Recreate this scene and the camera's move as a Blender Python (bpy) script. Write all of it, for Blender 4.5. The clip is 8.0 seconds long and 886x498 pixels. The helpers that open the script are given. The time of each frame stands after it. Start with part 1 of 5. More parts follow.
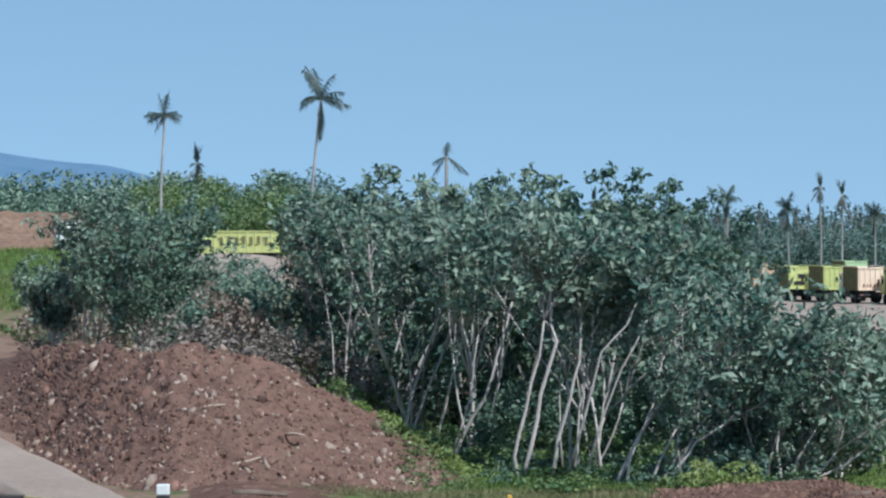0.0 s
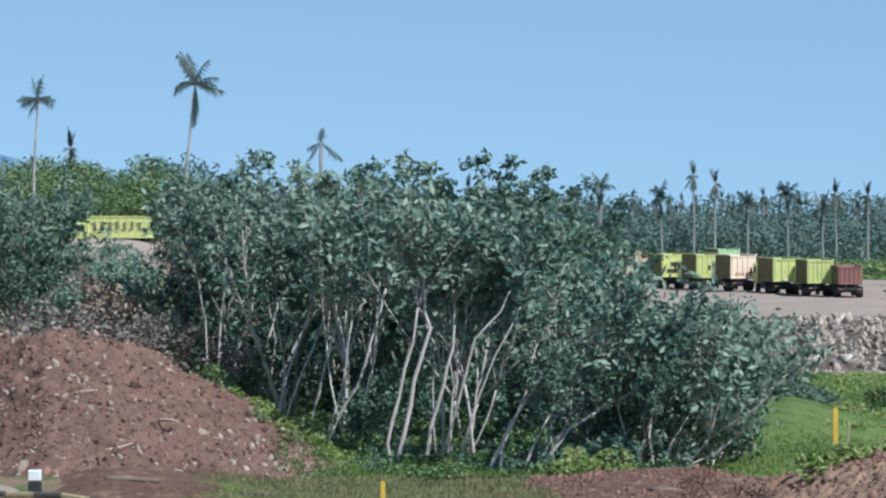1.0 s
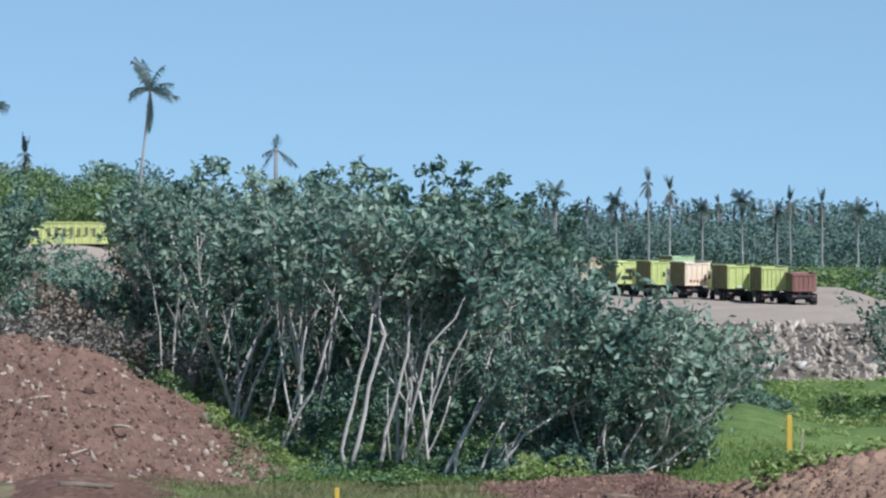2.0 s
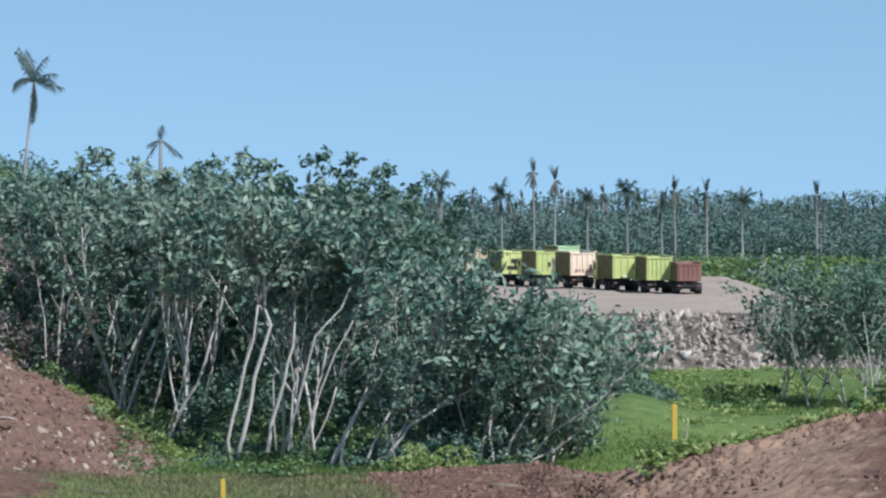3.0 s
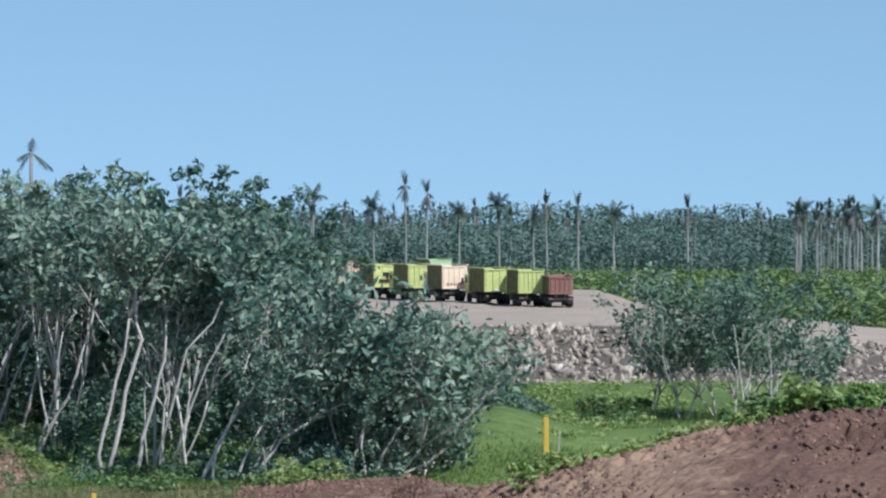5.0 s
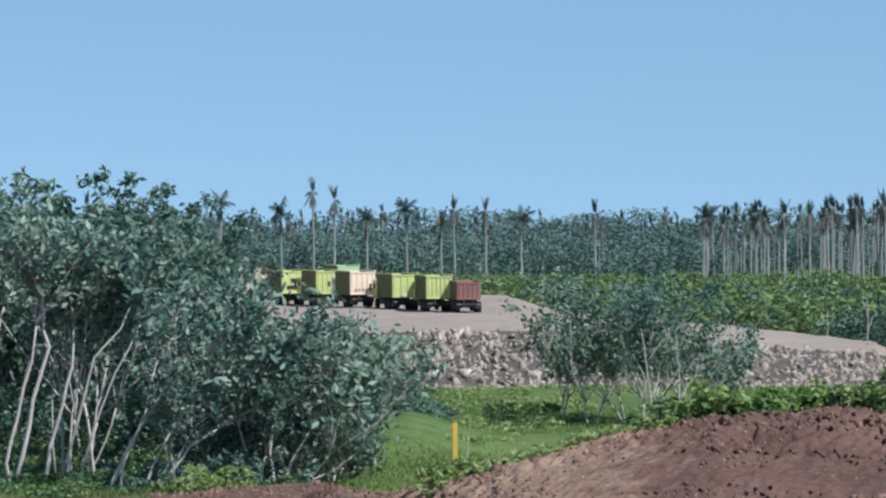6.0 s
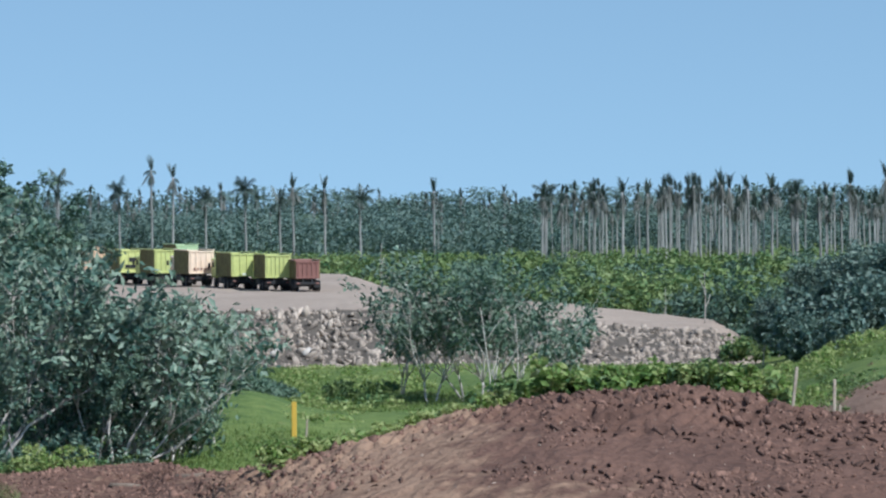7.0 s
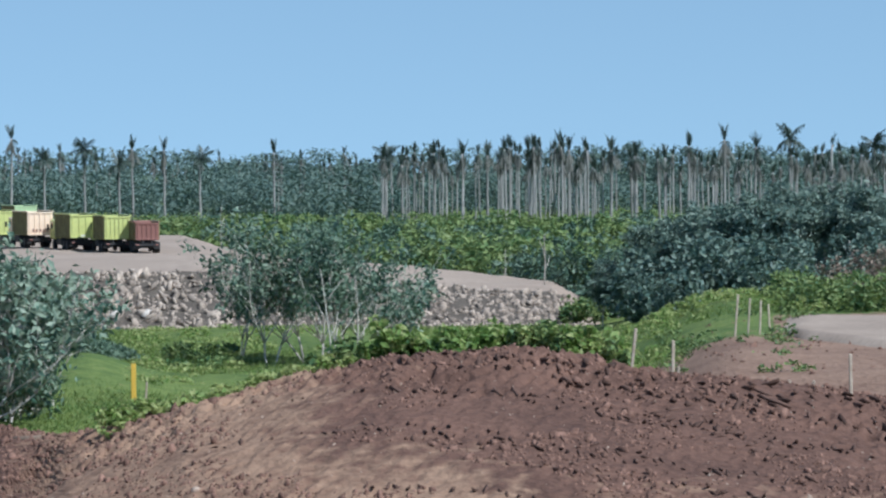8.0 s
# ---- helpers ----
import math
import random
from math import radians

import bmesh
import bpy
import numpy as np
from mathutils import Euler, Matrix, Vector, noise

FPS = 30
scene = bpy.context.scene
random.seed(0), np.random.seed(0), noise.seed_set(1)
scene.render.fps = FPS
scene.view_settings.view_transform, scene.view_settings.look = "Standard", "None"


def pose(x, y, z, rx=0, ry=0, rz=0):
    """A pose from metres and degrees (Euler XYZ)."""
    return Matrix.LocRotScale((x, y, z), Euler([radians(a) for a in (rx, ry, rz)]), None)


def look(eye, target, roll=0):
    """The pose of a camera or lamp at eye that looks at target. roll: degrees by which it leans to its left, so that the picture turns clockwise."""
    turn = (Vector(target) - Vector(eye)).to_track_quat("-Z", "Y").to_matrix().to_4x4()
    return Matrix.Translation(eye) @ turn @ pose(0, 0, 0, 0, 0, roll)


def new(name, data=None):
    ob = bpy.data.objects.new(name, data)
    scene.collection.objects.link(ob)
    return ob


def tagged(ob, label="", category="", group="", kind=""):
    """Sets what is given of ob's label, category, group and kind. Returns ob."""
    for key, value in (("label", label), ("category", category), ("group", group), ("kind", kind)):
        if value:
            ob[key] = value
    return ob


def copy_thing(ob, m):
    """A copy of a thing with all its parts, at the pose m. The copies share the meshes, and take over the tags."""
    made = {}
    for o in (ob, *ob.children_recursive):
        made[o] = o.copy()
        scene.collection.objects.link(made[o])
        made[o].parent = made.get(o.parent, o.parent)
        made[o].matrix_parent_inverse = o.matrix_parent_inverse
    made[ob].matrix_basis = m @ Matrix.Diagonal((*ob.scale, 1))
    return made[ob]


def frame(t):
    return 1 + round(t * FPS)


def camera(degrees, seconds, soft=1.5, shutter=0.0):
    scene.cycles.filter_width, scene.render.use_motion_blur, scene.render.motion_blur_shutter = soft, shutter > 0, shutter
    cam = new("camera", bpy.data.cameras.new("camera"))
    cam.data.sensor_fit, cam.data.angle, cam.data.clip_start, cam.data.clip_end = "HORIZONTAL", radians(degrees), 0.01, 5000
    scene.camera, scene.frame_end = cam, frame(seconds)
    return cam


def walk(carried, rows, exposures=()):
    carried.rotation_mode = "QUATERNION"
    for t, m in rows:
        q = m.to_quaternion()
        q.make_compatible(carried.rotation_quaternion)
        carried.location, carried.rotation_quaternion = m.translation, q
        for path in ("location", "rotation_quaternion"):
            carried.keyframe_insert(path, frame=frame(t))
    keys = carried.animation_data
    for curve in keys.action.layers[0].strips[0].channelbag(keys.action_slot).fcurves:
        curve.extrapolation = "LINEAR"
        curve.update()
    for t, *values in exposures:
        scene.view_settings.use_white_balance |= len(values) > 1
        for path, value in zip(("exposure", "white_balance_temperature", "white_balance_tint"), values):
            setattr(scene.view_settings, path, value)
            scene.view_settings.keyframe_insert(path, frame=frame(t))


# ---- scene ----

# ---------------------------------------------------------------- camera and walk
EYE = 12.0
cam = camera(14.89, 8.0, soft=2.35)
TURNS = [
    (0.0, 5.615, -0.402, 0.448),
    (0.3, 4.991, -0.580, 0.297),
    (0.5, 4.768, -0.392, 0.268),
    (0.8, 4.195, -0.453, 0.175),
    (1.0, 3.488, -0.640, 0.156),
    (1.2, 3.282, -0.575, -0.002),
    (1.5, 3.154, -0.544, -0.042),
    (1.8, 2.973, -0.373, -0.096),
    (2.0, 2.724, -0.532, 0.032),
    (2.2, 1.975, -0.672, 0.050),
    (3.3, 0.421, -0.699, 0.106),
    (3.5, 0.000, -0.630, 0.000),
    (3.8, -0.208, -0.693, -0.025),
    (4.0, -0.242, -0.676, -0.054),
    (4.2, -0.346, -0.405, 0.209),
    (4.5, -0.812, -0.644, 0.329),
    (4.7, -1.078, -0.580, 0.250),
    (5.8, -2.464, -0.399, 0.297),
    (6.0, -2.933, -0.389, 0.417),
    (6.3, -3.492, -0.328, 0.556),
    (6.5, -4.113, -0.493, 0.661),
    (6.8, -4.986, -0.690, 0.504),
    (7.0, -5.650, -0.768, 0.446),
    (7.3, -6.500, -1.036, 0.513),
    (7.5, -7.299, -1.074, 0.564),
    (7.8, -7.871, -1.171, 0.433),
    (8.0, -8.347, -1.437, 0.374),
]
walk(cam, [(t, pose(0, 0, EYE, 0, 0, yaw) @ pose(0, 0, 0, 90 + pitch) @ pose(0, 0, 0, 0, 0, -roll))
           for t, yaw, pitch, roll in TURNS],
     exposures=[(0.0, 0.1, 5400, 8), (1.0, 0.22, 5400, 8), (4.5, 0.25, 5400, 8), (6.0, 0.18, 5400, 8), (8.0, 0.2, 5400, 8)])

# ---------------------------------------------------------------- world and sun
SUN_EL, SUN_AZ = 50.0, 132.0      # degrees; azimuth clockwise from straight ahead
world = bpy.data.worlds.new("sky")
scene.world = world
world.use_nodes = True
wn = world.node_tree.nodes
sky = wn.new("ShaderNodeTexSky")
sky.sky_type, sky.sun_disc = "NISHITA", False
sky.sun_elevation, sky.sun_rotation = radians(SUN_EL), radians(SUN_AZ)
sky.air_density, sky.dust_density, sky.ozone_density = 1.0, 0.0, 4.0
deep = wn.new("ShaderNodeMix")        # the clear blue of a humid tropical sky
deep.data_type, deep.blend_type = "RGBA", "MULTIPLY"
deep.inputs[0].default_value = 1.0
deep.inputs[7].default_value = (1.66, 1.42, 1.06, 1)
way, lift, flat = wn.new("ShaderNodeTexCoord"), wn.new("ShaderNodeVectorMath"), wn.new("ShaderNodeVectorMath")
lift.operation, flat.operation = "ADD", "NORMALIZE"
lift.inputs[1].default_value = (0, 0, 0.22)     # no pale band along the horizon
world.node_tree.links.new(way.outputs["Generated"], lift.inputs[0])
world.node_tree.links.new(lift.outputs[0], flat.inputs[0])
world.node_tree.links.new(flat.outputs[0], sky.inputs[0])
world.node_tree.links.new(sky.outputs[0], deep.inputs[6])
world.node_tree.links.new(deep.outputs[2], wn["Background"].inputs[0])
wn["Background"].inputs[1].default_value = 0.106
sun_data = bpy.data.lights.new("sun", "SUN")
sun_data.energy, sun_data.angle, sun_data.color = 5.0, radians(0.6), (1.0, 0.94, 0.84)
sun = new("sun", sun_data)
ce, se = math.cos(radians(SUN_EL)), math.sin(radians(SUN_EL))
sun.matrix_world = look((0, 0, 0), (-ce * math.sin(radians(SUN_AZ)), -ce * math.cos(radians(SUN_AZ)), -se))
sun.location = (60, -60, 90)


# ---------------------------------------------------------------- materials
def mat(name, base, dark, rough=0.8, scale=3.0, fine=18.0, bump=0.3, bump_dist=0.05, metal=0.0, island=0.0, shade=0.0, spec=0.5):
    """Two scales of noise between two colours, with relief; island and shade: variation piece by piece and thing by thing."""
    m = bpy.data.materials.new(name)
    m.use_nodes = True
    nt = m.node_tree
    n, l = nt.nodes, nt.links
    bs = n["Principled BSDF"]
    tc = n.new("ShaderNodeTexCoord")
    big, small = n.new("ShaderNodeTexNoise"), n.new("ShaderNodeTexNoise")
    big.inputs["Scale"].default_value, small.inputs["Scale"].default_value = scale, fine
    big.inputs["Detail"].default_value, small.inputs["Detail"].default_value = 5, 4
    for q in (big, small):
        l.new(tc.outputs["Object"], q.inputs["Vector"])
    add = n.new("ShaderNodeMath")
    add.operation = "ADD"
    l.new(big.outputs[0], add.inputs[0])
    l.new(small.outputs[0], add.inputs[1])
    ramp = n.new("ShaderNodeMapRange")
    ramp.inputs[1].default_value, ramp.inputs[2].default_value = 0.72, 1.28
    l.new(add.outputs[0], ramp.inputs[0])
    mix = n.new("ShaderNodeMix")
    mix.data_type = "RGBA"
    mix.inputs[6].default_value, mix.inputs[7].default_value = (*dark, 1), (*base, 1)
    l.new(ramp.outputs[0], mix.inputs[0])
    out = mix.outputs[2]
    for amount, node, socket in ((island, "ShaderNodeNewGeometry", "Random Per Island"), (shade, "ShaderNodeObjectInfo", "Random")):
        if amount:
            g, mr, hsv = n.new(node), n.new("ShaderNodeMapRange"), n.new("ShaderNodeHueSaturation")
            mr.inputs[3].default_value, mr.inputs[4].default_value = 1 - amount, 1 + amount
            l.new(g.outputs[socket], mr.inputs[0])
            l.new(mr.outputs[0], hsv.inputs["Value"])
            l.new(out, hsv.inputs["Color"])
            out = hsv.outputs[0]
    l.new(out, bs.inputs["Base Color"])
    bs.inputs["Roughness"].default_value, bs.inputs["Metallic"].default_value = rough, metal
    bs.inputs["Specular IOR Level"].default_value = spec
    if bump:
        b = n.new("ShaderNodeBump")
        b.inputs["Strength"].default_value, b.inputs["Distance"].default_value = bump, bump_dist
        l.new(small.outputs[0], b.inputs["Height"])
        l.new(b.outputs[0], bs.inputs["Normal"])
    return m


def leaf_mat(name, a, b, c, rough=0.5, spec=0.4, through_light=0.25):
    """Leaves: colours a to b to c leaf by leaf, with larger patches, and some light through the blade."""
    m = bpy.data.materials.new(name)
    m.use_nodes = True
    nt = m.node_tree
    n, l = nt.nodes, nt.links
    bs = n["Principled BSDF"]
    g, tc, big = n.new("ShaderNodeNewGeometry"), n.new("ShaderNodeTexCoord"), n.new("ShaderNodeTexNoise")
    info = n.new("ShaderNodeObjectInfo")
    big.inputs["Scale"].default_value = 0.45
    l.new(tc.outputs["Object"], big.inputs["Vector"])
    s1, s2 = n.new("ShaderNodeMath"), n.new("ShaderNodeMath")
    s1.operation = s2.operation = "MULTIPLY_ADD"
    l.new(g.outputs["Random Per Island"], s1.inputs[0])
    s1.inputs[1].default_value = 0.55
    l.new(big.outputs[0], s1.inputs[2])
    l.new(info.outputs["Random"], s2.inputs[0])
    s2.inputs[1].default_value = 0.25
    l.new(s1.outputs[0], s2.inputs[2])
    ramp = n.new("ShaderNodeValToRGB")
    e = ramp.color_ramp.elements
    e[0].position, e[0].color = 0.5, (*a, 1)
    e[1].position, e[1].color = 1.0, (*c, 1)
    mid = e.new(0.78)
    mid.color = (*b, 1)
    l.new(s2.outputs[0], ramp.inputs[0])
    l.new(ramp.outputs[0], bs.inputs["Base Color"])
    bs.inputs["Roughness"].default_value = rough
    bs.inputs["Specular IOR Level"].default_value = spec
    tr, mx = n.new("ShaderNodeBsdfTranslucent"), n.new("ShaderNodeMixShader")
    l.new(ramp.outputs[0], tr.inputs[0])
    mx.inputs[0].default_value = through_light
    l.new(bs.outputs[0], mx.inputs[1])
    l.new(tr.outputs[0], mx.inputs[2])
    l.new(mx.outputs[0], n["Material Output"].inputs[0])
    return m


def ground_mat(name, soil_a, soil_b, grass_a, grass_b, blend=0.1):
    """Grass and bare earth; the attribute 'bare' tells where the earth lies open."""
    m = mat(name, soil_a, soil_b, rough=0.95, scale=0.25, fine=3.4, bump=0.9, bump_dist=0.16, spec=0.15)
    nt = m.node_tree
    n, l = nt.nodes, nt.links
    bs = n["Principled BSDF"]
    soil = bs.inputs["Base Color"].links[0].from_socket
    tc, no, no2 = n.new("ShaderNodeTexCoord"), n.new("ShaderNodeTexNoise"), n.new("ShaderNodeTexNoise")
    no.inputs["Scale"].default_value, no2.inputs["Scale"].default_value = 0.12, 1.4
    no.inputs["Detail"].default_value = no2.inputs["Detail"].default_value = 6
    l.new(tc.outputs["Object"], no.inputs["Vector"])
    l.new(tc.outputs["Object"], no2.inputs["Vector"])
    ad = n.new("ShaderNodeMath")
    ad.operation = "ADD"
    l.new(no.outputs[0], ad.inputs[0])
    l.new(no2.outputs[0], ad.inputs[1])
    mr = n.new("ShaderNodeMapRange")
    mr.inputs[1].default_value, mr.inputs[2].default_value = 0.75, 1.25
    l.new(ad.outputs[0], mr.inputs[0])
    gm = n.new("ShaderNodeMix")
    gm.data_type = "RGBA"
    gm.inputs[6].default_value, gm.inputs[7].default_value = (*grass_a, 1), (*grass_b, 1)
    l.new(mr.outputs[0], gm.inputs[0])
    at = n.new("ShaderNodeAttribute")
    at.attribute_name = "bare"
    sm = n.new("ShaderNodeMath")
    sm.operation = "MULTIPLY_ADD"
    l.new(no2.outputs[0], sm.inputs[0])
    sm.inputs[1].default_value = 1.2
    sh = n.new("ShaderNodeMath")
    sh.operation = "ADD"
    sh.inputs[1].default_value = -0.6
    l.new(at.outputs["Fac"], sm.inputs[2])
    l.new(sm.outputs[0], sh.inputs[0])
    st = n.new("ShaderNodeMapRange")
    st.inputs[1].default_value, st.inputs[2].default_value = 0.5 - blend, 0.5 + blend
    l.new(sh.outputs[0], st.inputs[0])
    fm = n.new("ShaderNodeMix")
    fm.data_type = "RGBA"
    l.new(st.outputs[0], fm.inputs[0])
    l.new(gm.outputs[2], fm.inputs[6])
    l.new(soil, fm.inputs[7])
    l.new(fm.outputs[2], bs.inputs["Base Color"])
    return m


GROUND = ground_mat("grass_and_earth", (0.27, 0.178, 0.126), (0.16, 0.097, 0.07), (0.06, 0.1, 0.028), (0.158, 0.198, 0.056))
SOIL = mat("red_brown_soil", (0.195, 0.116, 0.085), (0.105, 0.061, 0.046), 0.95, 0.35, 3.2, 0.9, 0.16, spec=0.15)
SOIL_PALE = ground_mat("dry_soil", (0.155, 0.087, 0.063), (0.085, 0.048, 0.036), (0.3, 0.195, 0.13), (0.18, 0.108, 0.073), 0.16)
# soil darkened to carry the shadows of track dashes and pits
TREAD_SHADE = mat("shadow_dark_earth", (0.135, 0.08, 0.06), (0.075, 0.045, 0.035), 0.95, 1.2, 6, 0.5, 0.05, island=0.3, spec=0.15)
CLOD = mat("earth_clods", (0.225, 0.132, 0.098), (0.115, 0.066, 0.05), 0.95, 1.2, 6, 0.5, 0.05, island=0.3, spec=0.15)
STRAW = mat("dry_branch_wood", (0.5, 0.4, 0.3), (0.32, 0.24, 0.18), 0.9, 2, 12, 0.3, 0.02)
STONE_PALE = mat("pale_stones", (0.37, 0.285, 0.225), (0.25, 0.185, 0.14), 0.9, 1.2, 6, 0.4, 0.05, island=0.25, spec=0.2)
STONE_LIGHT = mat("whitish_stone", (0.6, 0.54, 0.48), (0.46, 0.41, 0.36), 0.9, 1.2, 6, 0.4, 0.05, spec=0.2)
GRAVEL = mat("grey_gravel", (0.36, 0.285, 0.225), (0.255, 0.197, 0.155), 0.95, 0.15, 3.0, 0.35, 0.05, spec=0.2)
# dark colour for the shaded gaps between boulders
BED = mat("boulder_gap_shade", (0.13, 0.11, 0.09), (0.07, 0.058, 0.048), 0.95, 0.8, 5.0, 0.5, 0.08, spec=0.15)
ROCK = mat("riprap_rock", (0.42, 0.345, 0.28), (0.22, 0.178, 0.142), 0.9, 0.8, 5.0, 0.5, 0.08, shade=0.35, spec=0.2)
ROCK_FILL = mat("riprap_fill", (0.4, 0.328, 0.268), (0.2, 0.162, 0.13), 0.9, 0.8, 5.0, 0.5, 0.08, island=0.35, spec=0.2)
BARK = mat("pale_bark", (0.62, 0.555, 0.495), (0.38, 0.335, 0.295), 0.85, 1.5, 9, 0.4, 0.02, shade=0.12, spec=0.2)
# darker copy of the pale bark: the grove's shade put into the colour
BARK_SHADED = mat("shaded_bark", (0.34, 0.31, 0.275), (0.2, 0.18, 0.16), 0.85, 1.5, 9, 0.4, 0.02, shade=0.15, spec=0.2)
BARK_PALM = mat("palm_bark", (0.37, 0.35, 0.33), (0.22, 0.21, 0.2), 0.9, 0.7, 5, 0.4, 0.03, shade=0.2, spec=0.2)
LEAF = leaf_mat("rubber_leaves", (0.046, 0.1, 0.078), (0.1, 0.17, 0.122), (0.24, 0.3, 0.215), 0.5, 0.32, 0.22)
# darker leaf tones: dense crowns, and shade painted into the grove's inner growth
LEAF_DARK = leaf_mat("dense_and_shaded_leaves", (0.034, 0.076, 0.058), (0.068, 0.125, 0.085), (0.14, 0.2, 0.13), 0.5, 0.4, 0.2)
LEAF_WOOD = leaf_mat("blue_green_leaves", (0.05, 0.096, 0.082), (0.095, 0.155, 0.126), (0.17, 0.225, 0.175), 0.5, 0.35, 0.22)
LEAF_YOUNG = leaf_mat("yellowish_leaves", (0.05, 0.095, 0.03), (0.10, 0.16, 0.05), (0.20, 0.25, 0.10), 0.5, 0.4, 0.25)
LEAF_PINK = leaf_mat("bleached_leaves", (0.14, 0.12, 0.1), (0.23, 0.195, 0.165), (0.37, 0.315, 0.275), 0.7, 0.2, 0.2)
LEAF_DRY = leaf_mat("withered_leaves", (0.16, 0.105, 0.08), (0.24, 0.18, 0.14), (0.34, 0.28, 0.22), 0.7, 0.2, 0.2)
SCRUB = leaf_mat("scrub_leaves", (0.05, 0.11, 0.042), (0.10, 0.175, 0.06), (0.21, 0.265, 0.09), 0.55, 0.35, 0.25)
SCRUB_BRIGHT = leaf_mat("weed_leaves", (0.10, 0.18, 0.04), (0.20, 0.30, 0.07), (0.36, 0.40, 0.15), 0.55, 0.35, 0.42)
# green leaves with the blue of distance haze put into their colours
FAR_HAZE_LEAF = leaf_mat("haze_blue_leaves", (0.058, 0.106, 0.1), (0.094, 0.15, 0.132), (0.145, 0.2, 0.165), 0.6, 0.3, 0.2)
FROND = leaf_mat("palm_fronds", (0.02, 0.038, 0.036), (0.035, 0.058, 0.05), (0.07, 0.094, 0.074), 0.5, 0.4, 0.2)
FROND_DRY = leaf_mat("dead_fronds", (0.1, 0.104, 0.094), (0.14, 0.142, 0.125), (0.2, 0.195, 0.17), 0.7, 0.2, 0.2)
GRASS = leaf_mat("grass_blades", (0.045, 0.10, 0.02), (0.09, 0.165, 0.035), (0.18, 0.23, 0.06), 0.6, 0.3, 0.3)
GRASS_DRY = leaf_mat("dry_grass_blades", (0.085, 0.1, 0.035), (0.15, 0.16, 0.06), (0.24, 0.235, 0.105), 0.6, 0.3, 0.3)
# distance haze mixed into the base colour
HILL = mat("haze_tinted_hill", (0.13, 0.21, 0.30), (0.10, 0.17, 0.25), 1.0, 0.004, 0.03, 0, spec=0.0)
LIME = mat("lime_paint", (0.6, 0.63, 0.22), (0.48, 0.51, 0.18), 0.45, 0.7, 6, 0.1, 0.01)
YELLOW = mat("yellow_paint", (0.66, 0.67, 0.24), (0.54, 0.55, 0.2), 0.45, 0.7, 6, 0.1, 0.01)
CREAM = mat("cream_paint", (0.90, 0.71, 0.52), (0.82, 0.61, 0.43), 0.5, 0.7, 6, 0.1, 0.01)
ORANGE = mat("faded_orange_paint", (0.84, 0.58, 0.38), (0.74, 0.47, 0.28), 0.5, 0.7, 6, 0.1, 0.01)
RUST = mat("dark_red_paint", (0.29, 0.135, 0.105), (0.2, 0.092, 0.072), 0.6, 0.7, 6, 0.15, 0.01)
WHITE = mat("white_paint", (0.78, 0.78, 0.74), (0.66, 0.66, 0.62), 0.5, 0.7, 6, 0.1, 0.01)
GREEN_PALE = mat("pale_green_paint", (0.50, 0.66, 0.36), (0.42, 0.56, 0.3), 0.5, 0.7, 6, 0.1, 0.01)
# dark olive: shade painted on the truck sides, also the painted bars
SHADE_AND_MARK = mat("side_shade_and_mark_olive", (0.25, 0.23, 0.09), (0.15, 0.13, 0.06), 0.8, 0.6, 4, 0.2, 0.02)
BLACK = mat("black_steel", (0.035, 0.033, 0.032), (0.02, 0.02, 0.02), 0.6, 2, 9, 0.2, 0.01)
RUBBER = mat("tyre_rubber", (0.03, 0.03, 0.03), (0.018, 0.018, 0.018), 0.9, 2, 12, 0.3, 0.01)
GLASS = mat("windscreen", (0.03, 0.04, 0.05), (0.02, 0.025, 0.03), 0.08, 1, 4, 0)
POST_YELLOW = mat("yellow_post_paint", (0.72, 0.46, 0.06), (0.6, 0.36, 0.05), 0.6, 2, 9, 0.15, 0.01)
RAIL_YELLOW = mat("dusty_yellow_paint", (0.42, 0.34, 0.17), (0.28, 0.22, 0.12), 0.8, 2, 9, 0.15, 0.01)
RAIL_BLACK = mat("dusty_black_paint", (0.1, 0.085, 0.07), (0.06, 0.05, 0.045), 0.8, 2, 9, 0.2, 0.01)
WOOD = mat("weathered_stake_wood", (0.52, 0.44, 0.34), (0.34, 0.27, 0.2), 0.9, 2, 14, 0.4, 0.01, shade=0.15)
LOG = mat("dark_wet_wood", (0.2, 0.15, 0.11), (0.1, 0.07, 0.05), 0.9, 2, 14, 0.4, 0.02)


# ---------------------------------------------------------------- helpers
def at(az, d, z=0.0):
    """A place from the bearing in degrees to the right of straight ahead, the distance and the height."""
    return Vector((d * math.sin(radians(az)), d * math.cos(radians(az)), z))


def smooth(a, b, x):
    t = min(1.0, max(0.0, (x - a) / (b - a)))
    return t * t * (3 - 2 * t)


def ground_z(az, d):
    plain = np.interp(d, [5, 30, 60, 110, 150, 245, 300], [10.3, 3.0, 2.4, 2.4, 1.5, 0.3, 0.0])
    left = np.interp(d, [5, 30, 60, 110, 140, 200, 370, 450, 700, 1500, 4500],
                     [10.3, 3.0, 2.4, 2.4, 2.6, 4.8, 8.2, 9.6, 13.0, 13.0, 0.0])
    right = np.interp(d, [5, 30, 60, 110, 130, 200, 260, 320], [10.3, 3.0, 2.4, 2.4, 3.9, 3.9, 1.5, 0.0])
    plain += 1.3 * math.exp(-((az - 2.2) / 1.1) ** 2 - ((d - 168) / 15) ** 2)     # grassy hump
    wl, wr = smooth(-5.0, -9.0, az), smooth(10.5, 13.5, az)
    z = plain + wl * (left - plain)
    return float(z + wr * (right - z))


